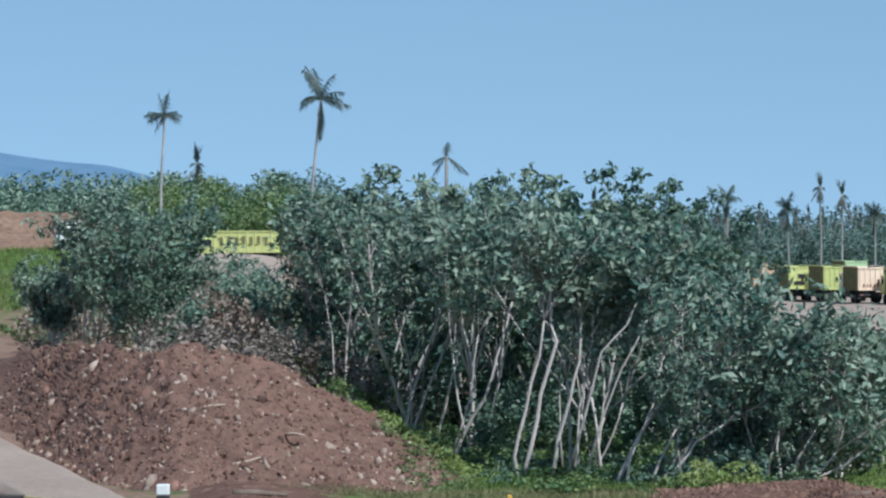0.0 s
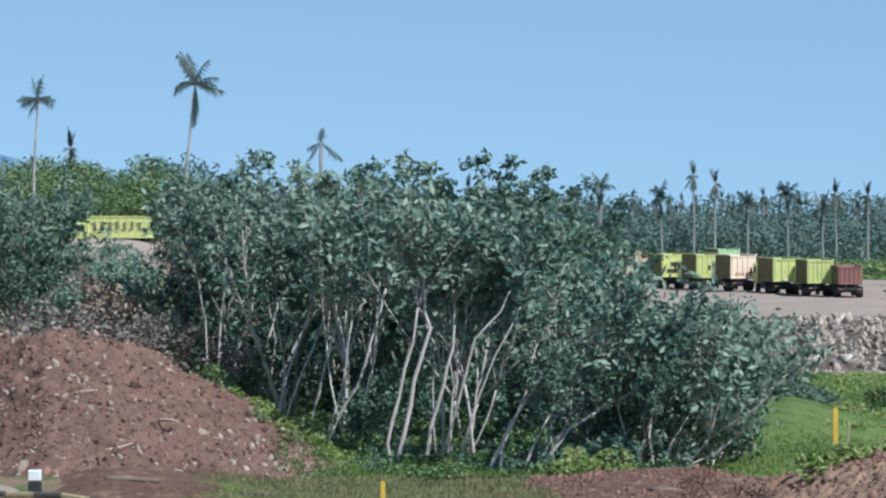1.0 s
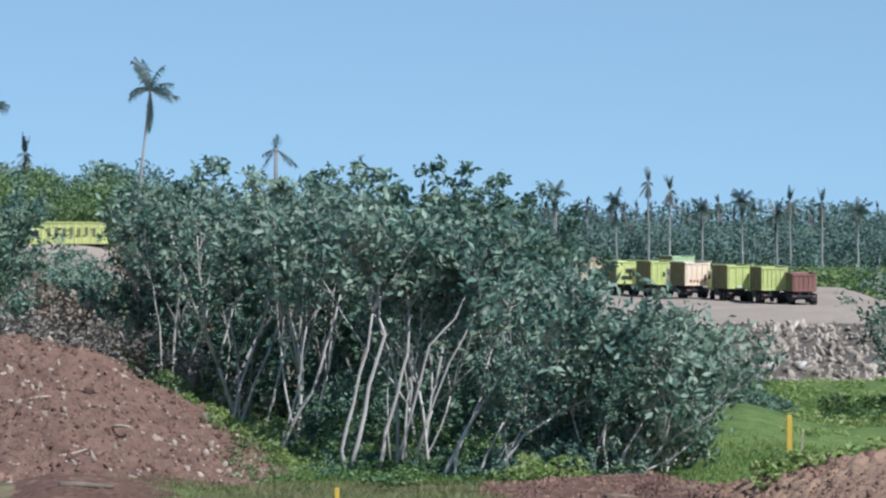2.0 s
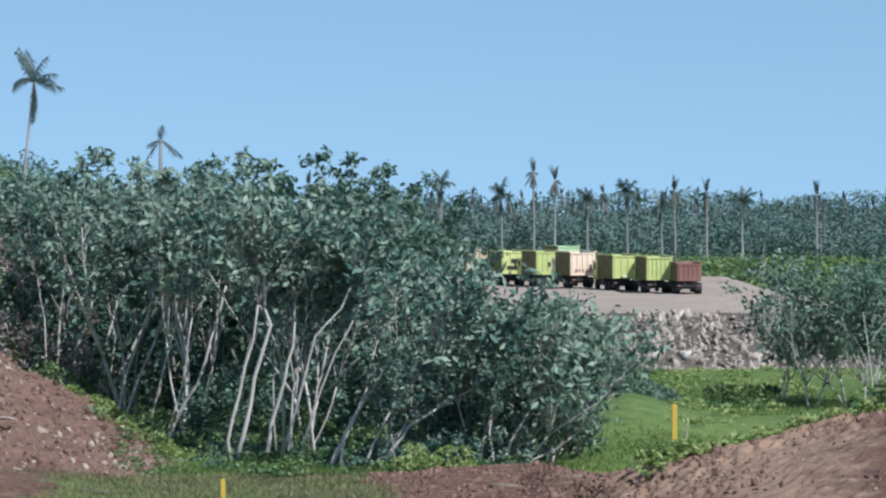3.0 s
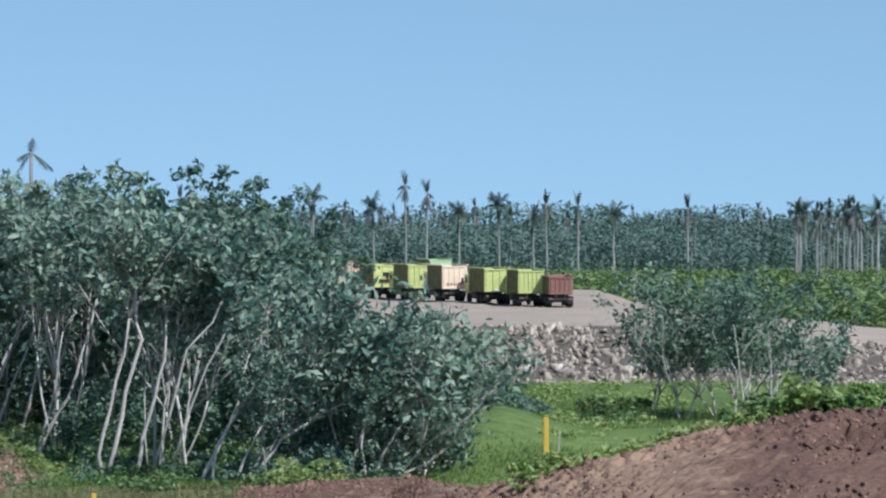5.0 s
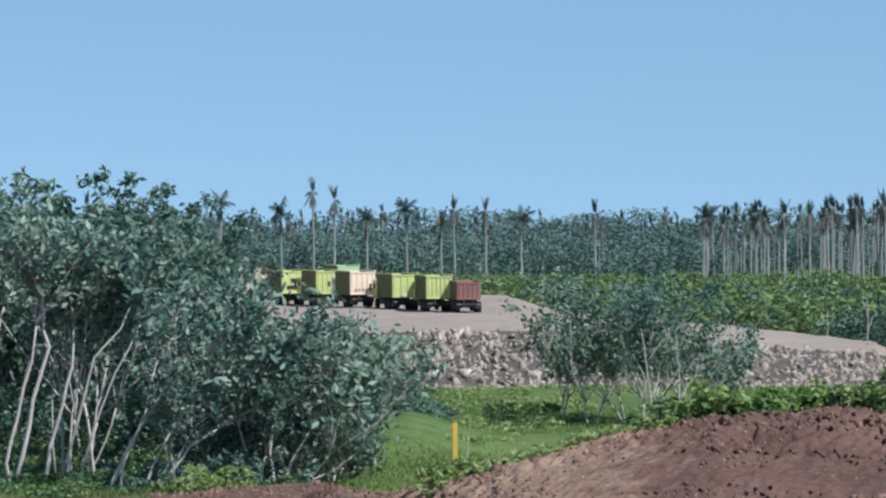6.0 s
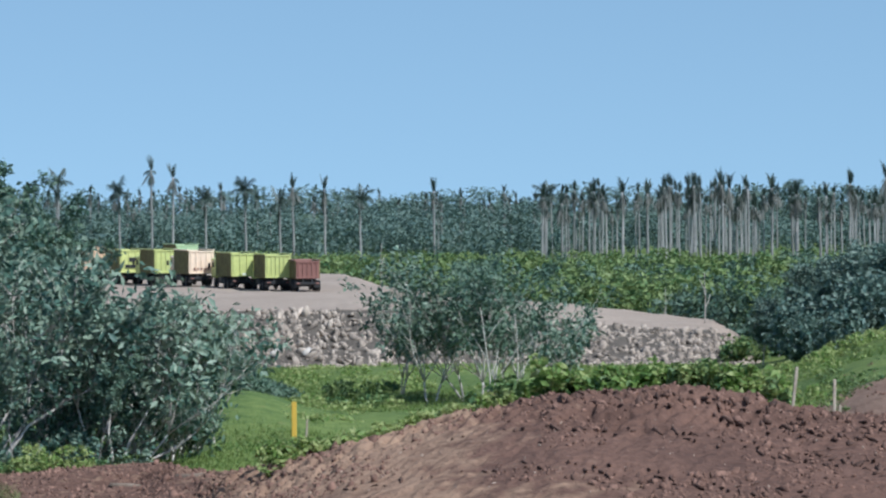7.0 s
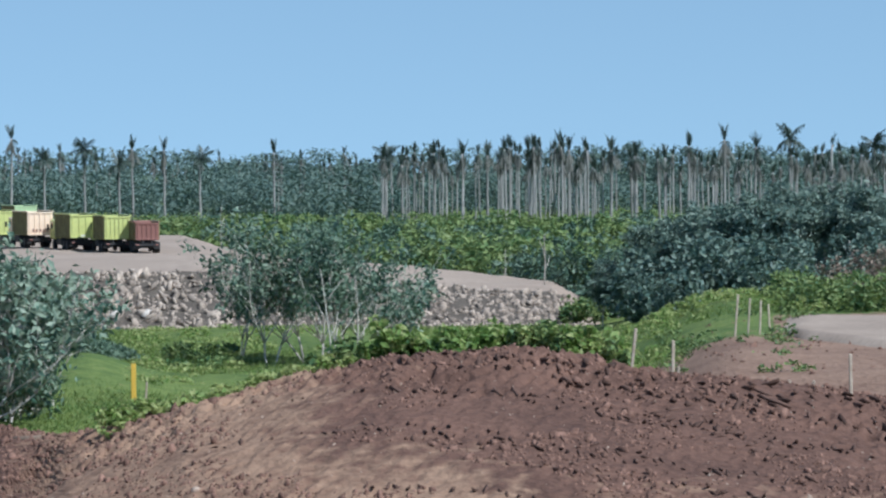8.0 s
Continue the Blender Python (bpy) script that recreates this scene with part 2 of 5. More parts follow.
def tri_mesh(name, verts, tris):
    """A mesh from arrays of corners and triangles."""
    me = bpy.data.meshes.new(name)
    verts, tris = np.asarray(verts, np.float32), np.asarray(tris, np.int32)
    me.vertices.add(len(verts))
    me.vertices.foreach_set("co", verts.ravel())
    me.loops.add(tris.size)
    me.loops.foreach_set("vertex_index", tris.ravel())
    me.polygons.add(len(tris))
    me.polygons.foreach_set("loop_start", np.arange(0, tris.size, 3, dtype=np.int32))
    me.update(calc_edges=True)
    me.validate()
    return me


def obj(name, me, material, parent=None, label=""):
    ob = new(name, me)
    if not me.materials:
        me.materials.append(material)
    ob.parent = parent
    if label:
        ob["label"] = label
    return ob


def part(name, bm, material, parent, label="", soft=False):
    me = bpy.data.meshes.new(name)
    bmesh.ops.recalc_face_normals(bm, faces=bm.faces)
    bm.to_mesh(me)
    bm.free()
    if soft:
        for p in me.polygons:
            p.use_smooth = True
    return obj(name, me, material, parent, label)


def box(bm, c, s, bevel=0.0, turn=None):
    m = Matrix.Translation(c) @ (turn or Matrix()) @ Matrix.Diagonal((*s, 1))
    r = bmesh.ops.create_cube(bm, size=1, matrix=m)
    if bevel:
        edges = {e for v in r["verts"] for e in v.link_edges}
        bmesh.ops.bevel(bm, geom=list(edges), offset=bevel, segments=1, affect="EDGES")
    return bm


def tube(bm, pts, radii, sides=7):
    """A tapered round branch along the points."""
    rings = []
    for i, p in enumerate(pts):
        p = Vector(p)
        d = (Vector(pts[min(i + 1, len(pts) - 1)]) - Vector(pts[max(i - 1, 0)])).normalized()
        u = d.cross(Vector((0.3, 1, 0.1))).normalized()
        w = d.cross(u)
        rings.append([bm.verts.new(p + radii[i] * (math.cos(a) * u + math.sin(a) * w))
                      for a in (2 * math.pi * k / sides for k in range(sides))])
    for a, b in zip(rings, rings[1:]):
        for k in range(sides):
            bm.faces.new((a[k], a[(k + 1) % sides], b[(k + 1) % sides], b[k]))
    bm.faces.new(rings[0][::-1])
    bm.faces.new(rings[-1])
    return bm


def unit(v):
    return v / np.maximum(np.linalg.norm(v, axis=1, keepdims=True), 1e-9)


def leaves(centres, rng, length, width=0.45, up=0.5, droop=0.0):
    """Folded leaf blades at the centres, two triangles each."""
    n = len(centres)
    nor = unit(rng.normal(size=(n, 3)) + np.array((0, 0, up)))
    axis = unit(np.cross(nor, rng.normal(size=(n, 3))) + np.array((0, 0, -droop)))
    side = unit(np.cross(nor, axis))
    ln = (length * rng.uniform(0.6, 1.35, n))[:, None]
    wd = ln * width
    a = centres - axis * ln * 0.5
    b = centres + side * wd * 0.5 + nor * wd * 0.18
    c = centres + axis * ln * 0.5
    d = centres - side * wd * 0.5 + nor * wd * 0.18
    v = np.stack([a, b, c, d], 1).reshape(-1, 3)
    k = np.arange(n)[:, None] * 4
    return v, np.concatenate([k + (0, 1, 2), k + (0, 2, 3)], 1).reshape(-1, 3)


def joined(pieces):
    vs, ts, o = [], [], 0
    for v, t in pieces:
        vs.append(v)
        ts.append(t + o)
        o += len(v)
    return np.concatenate(vs), np.concatenate(ts)


def rock_shape(rng, n=11, flat=0.62):
    """Corners and triangles of an angular stone, one metre across."""
    bm = bmesh.new()
    for p in unit(rng.normal(size=(n, 3))) * rng.uniform(0.8, 1.1, (n, 1)) * (0.58, 0.42, 0.5 * flat):
        bm.verts.new(p)
    r = bmesh.ops.convex_hull(bm, input=bm.verts)
    bmesh.ops.delete(bm, geom=[v for v in bm.verts if not v.link_faces], context="VERTS")
    bmesh.ops.triangulate(bm, faces=bm.faces)
    bmesh.ops.recalc_face_normals(bm, faces=bm.faces)
    bm.verts.index_update()
    v = np.array([q.co[:] for q in bm.verts])
    t = np.array([[q.index for q in f.verts] for f in bm.faces])
    bm.free()
    return v, t


def scattered(shapes, places, sizes, rng):
    """Stones of those shapes, turned at random, joined."""
    out = []
    for p, s in zip(places, sizes):
        v, t = shapes[rng.integers(len(shapes))]
        r = np.array(Euler(rng.uniform(-3.1, 3.1, 3)).to_matrix())
        out.append((v @ r.T * s + p, t))
    return joined(out)


def group_of(label, category, name, place, turn=0.0, group="", kind=""):
    ob = new(name)
    ob.empty_display_size = 0.3
    ob.matrix_world = Matrix.Translation(place) @ pose(0, 0, 0, 0, 0, turn)
    return tagged(ob, label, category, group, kind)


def sheet(name, azs, rows, z, material, bare=None):
    """A sheet over bearings and distances; rows(az) gives the distances, z(az, d, i) the height."""
    vs, ba, n = [], [], 0
    for az in azs:
        ds = rows(az)
        n = len(ds)
        for i, d in enumerate(ds):
            vs.append(at(az, d, z(az, d, i)))
            ba.append(bare(az, d) if bare else 0.0)
    ts = []
    for i in range(len(azs) - 1):
        for j in range(n - 1):
            a = i * n + j
            ts += [(a, a + n, a + n + 1), (a, a + n + 1, a + 1)]
    me = tri_mesh(name, [v[:] for v in vs], ts)
    for p in me.polygons:
        p.use_smooth = True
    if bare:
        me.attributes.new("bare", "FLOAT", "POINT").data.foreach_set("value", np.array(ba, np.float32))
    return obj(name, me, material)


def rough(p, size, seed=0.0):
    return noise.noise((p[0] / size + seed, p[1] / size - seed, p[2] / size + 3.7))


# ---------------------------------------------------------------- ground
def bare_ground(az, d):
    b = 0.25 + 0.15 * rough(at(az, d), 18)
    b = max(b, 0.95 * smooth(128, 122, d) * smooth(-4, 0, az))
    b = max(b, 0.95 * smooth(104, 96, d))
    b = max(b, smooth(11.2, 12.3, az) * smooth(*((164, 154) if az < 13.9 else (186, 176)), d))
    b = max(b, smooth(-11.5, -12.6, az) * smooth(235, 205, d))
    b = max(b, smooth(-10.5, -11.3, az) * smooth(128, 122, d), 0.52 * smooth(-6.5, -8.5, az) * smooth(400, 300, d))
    return b


wide = [-180 + 6 * k for k in range(27)] + [-17.5 + 0.125 * k for k in range(296)] + [24 + 6 * k for k in range(27)]
rings = [0.0, 0.5, 1.0] + [2.0 * 1.09 ** k for k in range(44)] + [90 + 2.0 * k for k in range(95)] + [285 * 1.06 ** k for k in range(48)]
ground = sheet("ground", wide, lambda az: rings,
               lambda az, d, i: ground_z(az, d) + (0.18 * rough(at(az, d), 5) + 0.35 * rough(at(az, d), 16) if d > 40 else 0), GROUND, bare_ground)
tagged(ground, "rolling green plain with patches of bare brown earth", "ground", kind="structure")

# distant hill range, the blue haze painted into its colour
def hill_height(az):
    return 22 + 72 * smooth(-8.4, -11.5, az) + 24 * smooth(-11.5, -14, az) + 5 * rough((az, 0, 0), 1.3)


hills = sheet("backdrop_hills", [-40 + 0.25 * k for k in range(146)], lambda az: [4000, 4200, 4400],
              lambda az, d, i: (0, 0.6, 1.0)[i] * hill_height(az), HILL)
tagged(hills, "long hill range on the horizon, tinted haze blue", "hills", kind="structure")

# cut bank beside the haul road
bank = sheet("earth_bank", [-16 + 0.1 * k for k in range(56)], lambda az: [428, 436, 444, 450, 455, 461, 470, 482],
             lambda az, d, i: 9.6 + np.interp(i, [0, 1, 2, 4, 5, 7], [-0.8, 0.4, 1.4, 3.6, 4.6, 4.0]) * smooth(-10.2, -11.2, az) + 0.7 * rough(at(az, d), 3), SOIL_PALE,
             lambda az, d: 0.35)
tagged(bank, "pale brown excavated earth bank beside the haul road", "earth bank", kind="structure")

# haul road on the left, with its low shoulder
haul = sheet("haul_road", [-10.9 + 0.15 * k for k in range(42)], lambda az: [318, 330, 345, 358, 362, 366, 372, 390, 400],
             lambda az, d, i: ground_z(az, d) + (-.3, 0.2, 0.2, 0.3, 1.1, 0.9, 0.1, 0.1, -.3)[i] * smooth(-4.8, -6, az) * smooth(-10.9, -10.3, az) + 0.12 * rough(at(az, d), 3), GRAVEL)
tagged(haul, "grey gravel haul road with a low shoulder", "road", kind="structure")


# ---------------------------------------------------------------- gravel pad with riprap slope
def pad_front(az):
    return float(np.interp(az, [-8, 7.6, 10.3, 11.0], [255, 253, 254, 256]))


def pad_back(az):
    return float(np.interp(az, [-8, 3.9, 4.11, 4.68, 5.6, 7.7, 9.0, 10.2, 11.0], [420, 400, 371, 332, 312, 301, 292, 277, 263]))


def pad_z(az):
    return float(np.interp(az, [4.4, 6.4, 7.9, 9.0, 10.2, 11.0], [4.0, 3.4, 2.95, 2.55, 2.3, 0.6]))


pad = sheet("gravel_pad", [-8 + 0.1 * k for k in range(191)],
            lambda az: [pad_front(az) - 9] + [pad_front(az) + (pad_back(az) - pad_front(az)) * k / 14 for k in range(15)] + [pad_back(az) + 8],
            lambda az, d, i: (0.1 if i == 0 else -0.5 if i == 16 else pad_z(az) + 0.22 * rough(at(az, d), 6) + 0.08 * rough(at(az, d), 1.5)), GRAVEL)
tagged(pad, "raised flat pad of compacted grey gravel", "gravel pad", kind="structure")


# sheet added over the pad's slope to paint the boulder gaps dark
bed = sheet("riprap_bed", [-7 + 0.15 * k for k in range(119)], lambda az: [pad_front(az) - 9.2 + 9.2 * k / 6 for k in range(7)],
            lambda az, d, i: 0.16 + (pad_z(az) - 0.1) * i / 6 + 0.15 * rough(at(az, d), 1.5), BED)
tagged(bed, "slope sheet beneath the boulders, gap shade in its dark colour", "slope", kind="structure")

# grey yard on the right
yard = sheet("gravel_yard", [13.8 + 0.15 * k for k in range(46)], lambda az: [float(np.interp(az, [13.8, 14.4, 15.8, 20], [164, 156, 145, 140])) + (176 - float(np.interp(az, [13.8, 14.4, 15.8, 20], [164, 156, 145, 140]))) * k / 11 for k in range(12)],
             lambda az, d, i: ground_z(az, d) + (-0.3 if i in (0, 11) else 0.3) - 0.5 * smooth(14.4 + 0.3 * rough(at(az, d), 4), 13.9, az) + 0.04 * rough(at(az, d), 4), GRAVEL)
tagged(yard, "flat yard of grey gravel", "gravel yard", kind="structure")
# track at the foot of the soil heap
track = sheet("dirt_track", [-17 + 0.15 * k for k in range(46)],
              lambda az: [float(np.interp(az, [-17, -13.1, -11.4, -10.2], [172, 149, 124, 112])) - 1 - 26 * k / 14 for k in range(15)],
              lambda az, d, i: ground_z(az, d) + (-0.3 if i in (0, 14) else 0.3) + 0.1 * rough(at(az, d), 2.5), GRAVEL)
tagged(track, "pale grey dirt track at the foot of the soil heap", "track", kind="structure")


# ---------------------------------------------------------------- earth mounds
def mound_left():
    azs = [-15.5 + 0.055 * k for k in range(200)]
    def toe(az):
        return float(np.interp(az, [-15.5, -13.1, -12.5, -11.9, -11.4, -10.9, -10.2, -8, -5.2, -4.6], [172, 149, 140, 131, 125.5, 122.5, 121, 123, 121, 120]))
    def crest(az):
        return float(np.interp(az, [-15.5, -13.1, -12.6, -11.7, -10.2, -9.0, -8.3, -7.82, -7.16, -6.4, -5.64, -5.06, -4.6], [4.4, 4.75, 5.75, 6.5, 6.95, 6.7, 6.15, 5.3, 4.4, 3.4, 2.4, 1.75, 1.5]))
    def z(az, d, i):
        s = i / 130
        base = ground_z(az, d) - 0.15
        up = max(0.0, crest(az) - base)
        f = np.interp(s, [0, 0.1, 0.62, 0.75, 1.0], [0, 0.12, 0.97, 1.0, 0.0])
        p = at(az, d)
        n = 0.5 * rough(p, 3.0) - 0.5 * abs(rough(p, 1.2)) - 0.55 * abs(rough(p, 0.55)) + 0.25
        return base + up * f + n * min(1, up / 3) * smooth(0, 0.12, s)
    ob = sheet("earth_mound", azs, lambda az: [toe(az) + float(np.interp(az, [-15.5, -13.1, -11.4, -10.2], [60, 50, 34, 26])) * k / 130 for k in range(131)], z, SOIL)
    return tagged(ob, "heap of loose red-brown soil with pale stones", "earth mound", kind="structure")


def mound_right():
    azs = [-12.5 + 0.16 * k for k in range(78)] + [0.0 + 0.062 * k for k in range(330)]
    def crest_d(az):
        return float(np.interp(az, [-12.5, -6, -4, 0.5, 2.0, 4, 20.5], [115, 116, 119, 119, 106, 101, 99]))
    def crest(az):
        d = crest_d(az)
        el = float(np.interp(az, [-12.5, -11, -10.2, -9.2, -7.4, -6, -4, -3.2, -2.6, -1.9, -1.0, 0.9, 1.43, 2.76, 3.71, 4.66, 6.0, 7.53, 9.45, 10.4, 11.35, 13.25, 15.15, 17, 20.5],
                             [5.4, 5.1, 4.75, 4.5, 4.7, 5.0, 5.4, 5.2, 4.9, 4.68, 4.58, 4.5, 4.66, 4.34, 4.14, 3.85, 3.48, 3.17, 3.1, 3.22, 3.4, 3.66, 3.9, 4.25, 4.9]))
        return EYE - d * math.tan(radians(el))
    def z(az, d, i):
        s = i / 260
        base = ground_z(az, d) - 0.15
        back = max(base, (ground_z(az, crest_d(az) + 40) - 0.1) * smooth(4, 8, az))
        c = crest(az)
        p = at(az, d)
        if d < crest_d(az):
            h = base + max(0, c - base) * np.interp(s, [0, 0.06, 0.48, 0.56, 0.6], [0, 0.02, 0.80, 0.97, 1.0])
        else:
            h = back + max(0, c - back) * np.interp(s, [0.6, 0.68, 1.0], [1, 0.8, 0])
        along, across = 0.43 * p.x + 0.9 * p.y, 0.9 * p.x - 0.43 * p.y
        churned = 0.3 + 1.1 * smooth(-0.15, 0.3, rough(p, 6.0, 4.0))
        tread = -0.3 * churned * abs(noise.noise((along * 0.55, across * 2.6, 7.0)))
        n = 0.16 * rough(p, 3.4) + churned * (-0.12 * abs(rough(p, 0.9)) - 0.2 * abs(rough(p, 0.42))) + 0.12 + tread
        return h + n * smooth(0, 0.1, s) * smooth(1, 0.9, s)
    ob = sheet("graded_mound", azs, lambda az: [crest_d(az) - 27 + 45 * k / 260 for k in range(261)], z, SOIL_PALE,
               lambda az, d: 0.16 + 0.62 * smooth(4.8, 7.2, az) * smooth(83, 92, d) + 0.42 * smooth(7.5, 10.5, az) + 0.55 * smooth(2.2, 0.8, az))
    return tagged(ob, "broad graded mound of red-brown earth with track marks", "earth mound", kind="structure")


heap, graded = mound_left(), mound_right()
bpy.context.view_layer.update()


def drop(ob, az, d):
    """The height of a sheet's top at that place."""
    p = at(az, d, 60)
    hit, place, _, _ = ob.ray_cast(p, Vector((0, 0, -1)))
    return place.z if hit else None


def floor_z(az, d, sheets=None):
    hs = [drop(o, az, d) for o in (sheets or (ground, pad, heap, graded, haul))]
    return max([h for h in hs if h is not None], default=ground_z(az, d))


# ---------------------------------------------------------------- trucks
def wheel(parent, place, r=0.52, w=0.32):
    """A truck wheel on its side axis: tyre with a rim."""
    bm = bmesh.new()
    m = Matrix.Translation(place) @ pose(0, 0, 0, 0, 90, 0)
    bmesh.ops.create_cone(bm, cap_ends=True, segments=18, radius1=r, radius2=r, depth=w, matrix=m)
    bmesh.ops.bevel(bm, geom=[e for e in bm.edges if len(e.link_faces) == 2 and e.calc_face_angle(0) > 1], offset=0.05, segments=2, affect="EDGES")
    tyre = part("wheel", bm, RUBBER, parent)
    bm = bmesh.new()
    bmesh.ops.create_cone(bm, cap_ends=True, segments=14, radius1=r * 0.55, radius2=r * 0.5, depth=w + 0.05, matrix=m)
    # black rim colour stands in for the shade beneath the truck
    part("rim", bm, BLACK, tyre, "steel rim coloured black for the underside's shade")


def dump_truck(place, turn, paint, label, ribs=5, length=6.0, height=2.35, width=2.5, marks=None, side=None):
    """A tipper lorry whose tail looks along its own -y; the cab is at +y."""
    t = group_of(label, "dump truck", "dump_truck", place, turn, "parked dump trucks")
    z0 = 1.2
    bm = bmesh.new()
    box(bm, (0, length / 2, z0 + 0.06), (width - 0.2, length, 0.12), 0.02)
    part("body_floor", bm, BLACK, t)
    sides = {}
    for sx in (-1, 1):
        bm = bmesh.new()
        box(bm, (sx * (width / 2 - 0.04), length / 2, z0 + height / 2), (0.08, length, height), 0.02)
        # a side colour puts the shade of the sunless side into the wall
        sides[sx] = part("side_wall", bm, side or paint, t, "side wall in olive darkened for shade" if side else "")
        bm = bmesh.new()
        box(bm, (sx * (width / 2 + 0.02), length / 2, z0 + height + 0.05), (0.16, length, 0.12), 0.02)
        part("top_rail", bm, paint, sides[sx])
    bm = bmesh.new()
    box(bm, (0, length - 0.04, z0 + height / 2), (width - 0.2, 0.08, height), 0.02)
    part("front_wall", bm, paint, t)
    for sx in (-1, 1):
        for k in range(8):
            bm = bmesh.new()
            box(bm, (sx * (width / 2 + 0.035), 0.35 + k * (length - 0.6) / 7, z0 + height / 2), (0.09, 0.12, height - 0.1), 0.02)
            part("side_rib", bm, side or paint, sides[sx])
    bm = bmesh.new()
    box(bm, (0, -0.02, z0 + height / 2 - 0.02), (width - 0.06, 0.07, height - 0.06), 0.02)
    gate = part("tailgate", bm, paint, t)
    for k in range(ribs):
        bm = bmesh.new()
        box(bm, (-width / 2 + 0.25 + k * (width - 0.5) / (ribs - 1), -0.085, z0 + height / 2), (0.11, 0.07, height - 0.25), 0.02)
        part("tailgate_rib", bm, paint, gate)
    for k in (0, 1):
        bm = bmesh.new()
        box(bm, (0, -0.095, z0 + 0.1 + k * (height - 0.2)), (width - 0.05, 0.09, 0.14), 0.02)
        part("tailgate_beam", bm, paint, gate)
    for x, z, w, h, mm in marks or ():
        bm = bmesh.new()
        box(bm, (x, -0.13, z0 + z), (w, 0.02, h), 0)
        part("painted_mark", bm, mm, gate)
    bm = bmesh.new()
    for sx in (-0.42, 0.42):
        box(bm, (sx, 4.1, 1.05), (0.16, 8.4, 0.3), 0.02)
    for y in (0.3, 2.6, 5.0, 7.8):
        box(bm, (0, y, 1.05), (1.0, 0.14, 0.2), 0.01)
    part("chassis", bm, BLACK, t)
    for sx in (-0.95, 0.95):
        bm = bmesh.new()
        box(bm, (sx, 4.6, 0.8), (0.5, 1.9, 0.6), 0.05)
        part("fuel_tank", bm, BLACK, t)
    bm = bmesh.new()
    box(bm, (0, 1.9, 0.75), (1.5, 2.2, 0.55), 0.05)
    part("rear_axle", bm, BLACK, t)
    bm = bmesh.new()
    box(bm, (0, -0.05, 0.78), (2.3, 0.1, 0.22), 0.02)
    bumper = part("rear_bumper", bm, BLACK, t)
    for sx in (-0.9, 0.9):
        bm = bmesh.new()
        box(bm, (sx, -0.12, 0.79), (0.32, 0.05, 0.13), 0.01)
        part("tail_lamp", bm, RUST, bumper)
    for sx in (-0.92, 0.92):
        bm = bmesh.new()
        box(bm, (sx, 0.35, 0.72), (0.6, 0.03, 0.6), 0)
        part("mud_flap", bm, BLACK, t)
    for y in (1.25, 2.6, 7.0):
        for sx in (-1, 1):
            wheel(t, (sx * 1.0, y, 0.52), w=0.55 if y < 5 else 0.32)
    bm = bmesh.new()
    box(bm, (0, 7.35, 1.95), (2.4, 1.75, 1.9), 0.12)
    cab = part("cab", bm, paint, t)
    bm = bmesh.new()
    box(bm, (0, 8.235, 2.3), (2.1, 0.03, 0.8), 0.01)
    part("windscreen", bm, GLASS, cab)
    for sx in (-1, 1):
        bm = bmesh.new()
        box(bm, (sx * 1.205, 7.5, 2.35), (0.02, 0.9, 0.65), 0)
        part("side_window", bm, GLASS, cab)
        bm = bmesh.new()
        box(bm, (sx * 1.42, 8.15, 2.2), (0.22, 0.08, 0.5), 0.03)
        part("mirror", bm, BLACK, cab)
    return t


TAIL = 14
bars = [(-0.7 + 0.35 * k, 0.5, 0.13, 0.26, RUST) for k in range(5)]
row_of_trucks = [
    (3.36, 313, RUST, 5, 1.65, 2.2, "dark red dump truck, smaller, parked at the row's end", None),
    (2.86, 318, LIME, 6, 2.2, 2.5, "lime green dump truck with ribbed tailgate, parked on gravel", None),
    (2.28, 325, LIME, 4, 2.25, 2.5, "lime green dump truck with a faded panel, parked on gravel", [(0, 0.25, 0.4, 0.16, WHITE)]),
    (1.57, 333, CREAM, 5, 2.3, 2.6, "cream dump truck with dark marks on its tailgate", bars),
    (0.98, 343, LIME, 5, 2.4, 2.5, "lime green dump truck half hidden by foliage", None),
    (0.41, 352, YELLOW, 4, 2.4, 2.7, "yellow-green dump truck with black marks, behind foliage", [(0.3, 1.4, 1.3, 0.4, BLACK), (-0.2, 0.7, 1.1, 0.35, BLACK)]),
    (-0.20, 360, ORANGE, 4, 2.4, 2.6, "faded orange dump truck half hidden by foliage", [(-0.1, 1.2, 1.2, 0.5, CREAM), (0.3, 0.6, 0.9, 0.5, RUST)]),
    (1.33, 384, GREEN_PALE, 5, 2.4, 2.6, "pale green dump truck standing behind the row", None),
]
for az, d, paint, ribs, h, w, label, marks in row_of_trucks:
    dump_truck(at(az, d, floor_z(az, d)), (6 if az > 3 else 10 if az > 2.5 else TAIL) - az, paint, label, ribs, height=h, width=w, marks=marks, side=SHADE_AND_MARK)
ta, td = -8.42, 371
side_truck = dump_truck(at(ta, td, floor_z(ta, td)), 88, YELLOW, "yellow dump truck standing on the haul road", 5, length=6.9, height=2.3)

for k in range(7):
    bm = bmesh.new()
    box(bm, (-1.335, 0.95 + 0.82 * k, 2.5 + 0.1 * (k % 2)), (0.02, 0.34, 0.9), 0.0)
    part("painted_mark", bm, SHADE_AND_MARK, side_truck, "dull olive painted bar")
    bm = bmesh.new()
    box(bm, (-1.335, 1.2 + 0.82 * k, 2.1 + 0.7 * (k % 3 == 0)), (0.02, 0.3, 0.16), 0.0)
    part("painted_mark", bm, SHADE_AND_MARK, side_truck, "dull olive painted bar")

pa, pd = -11.85, 432
dump_truck(at(pa, pd, floor_z(pa, pd, (ground, bank))), 185, WHITE, "white truck facing downhill beside the earth bank", 5)


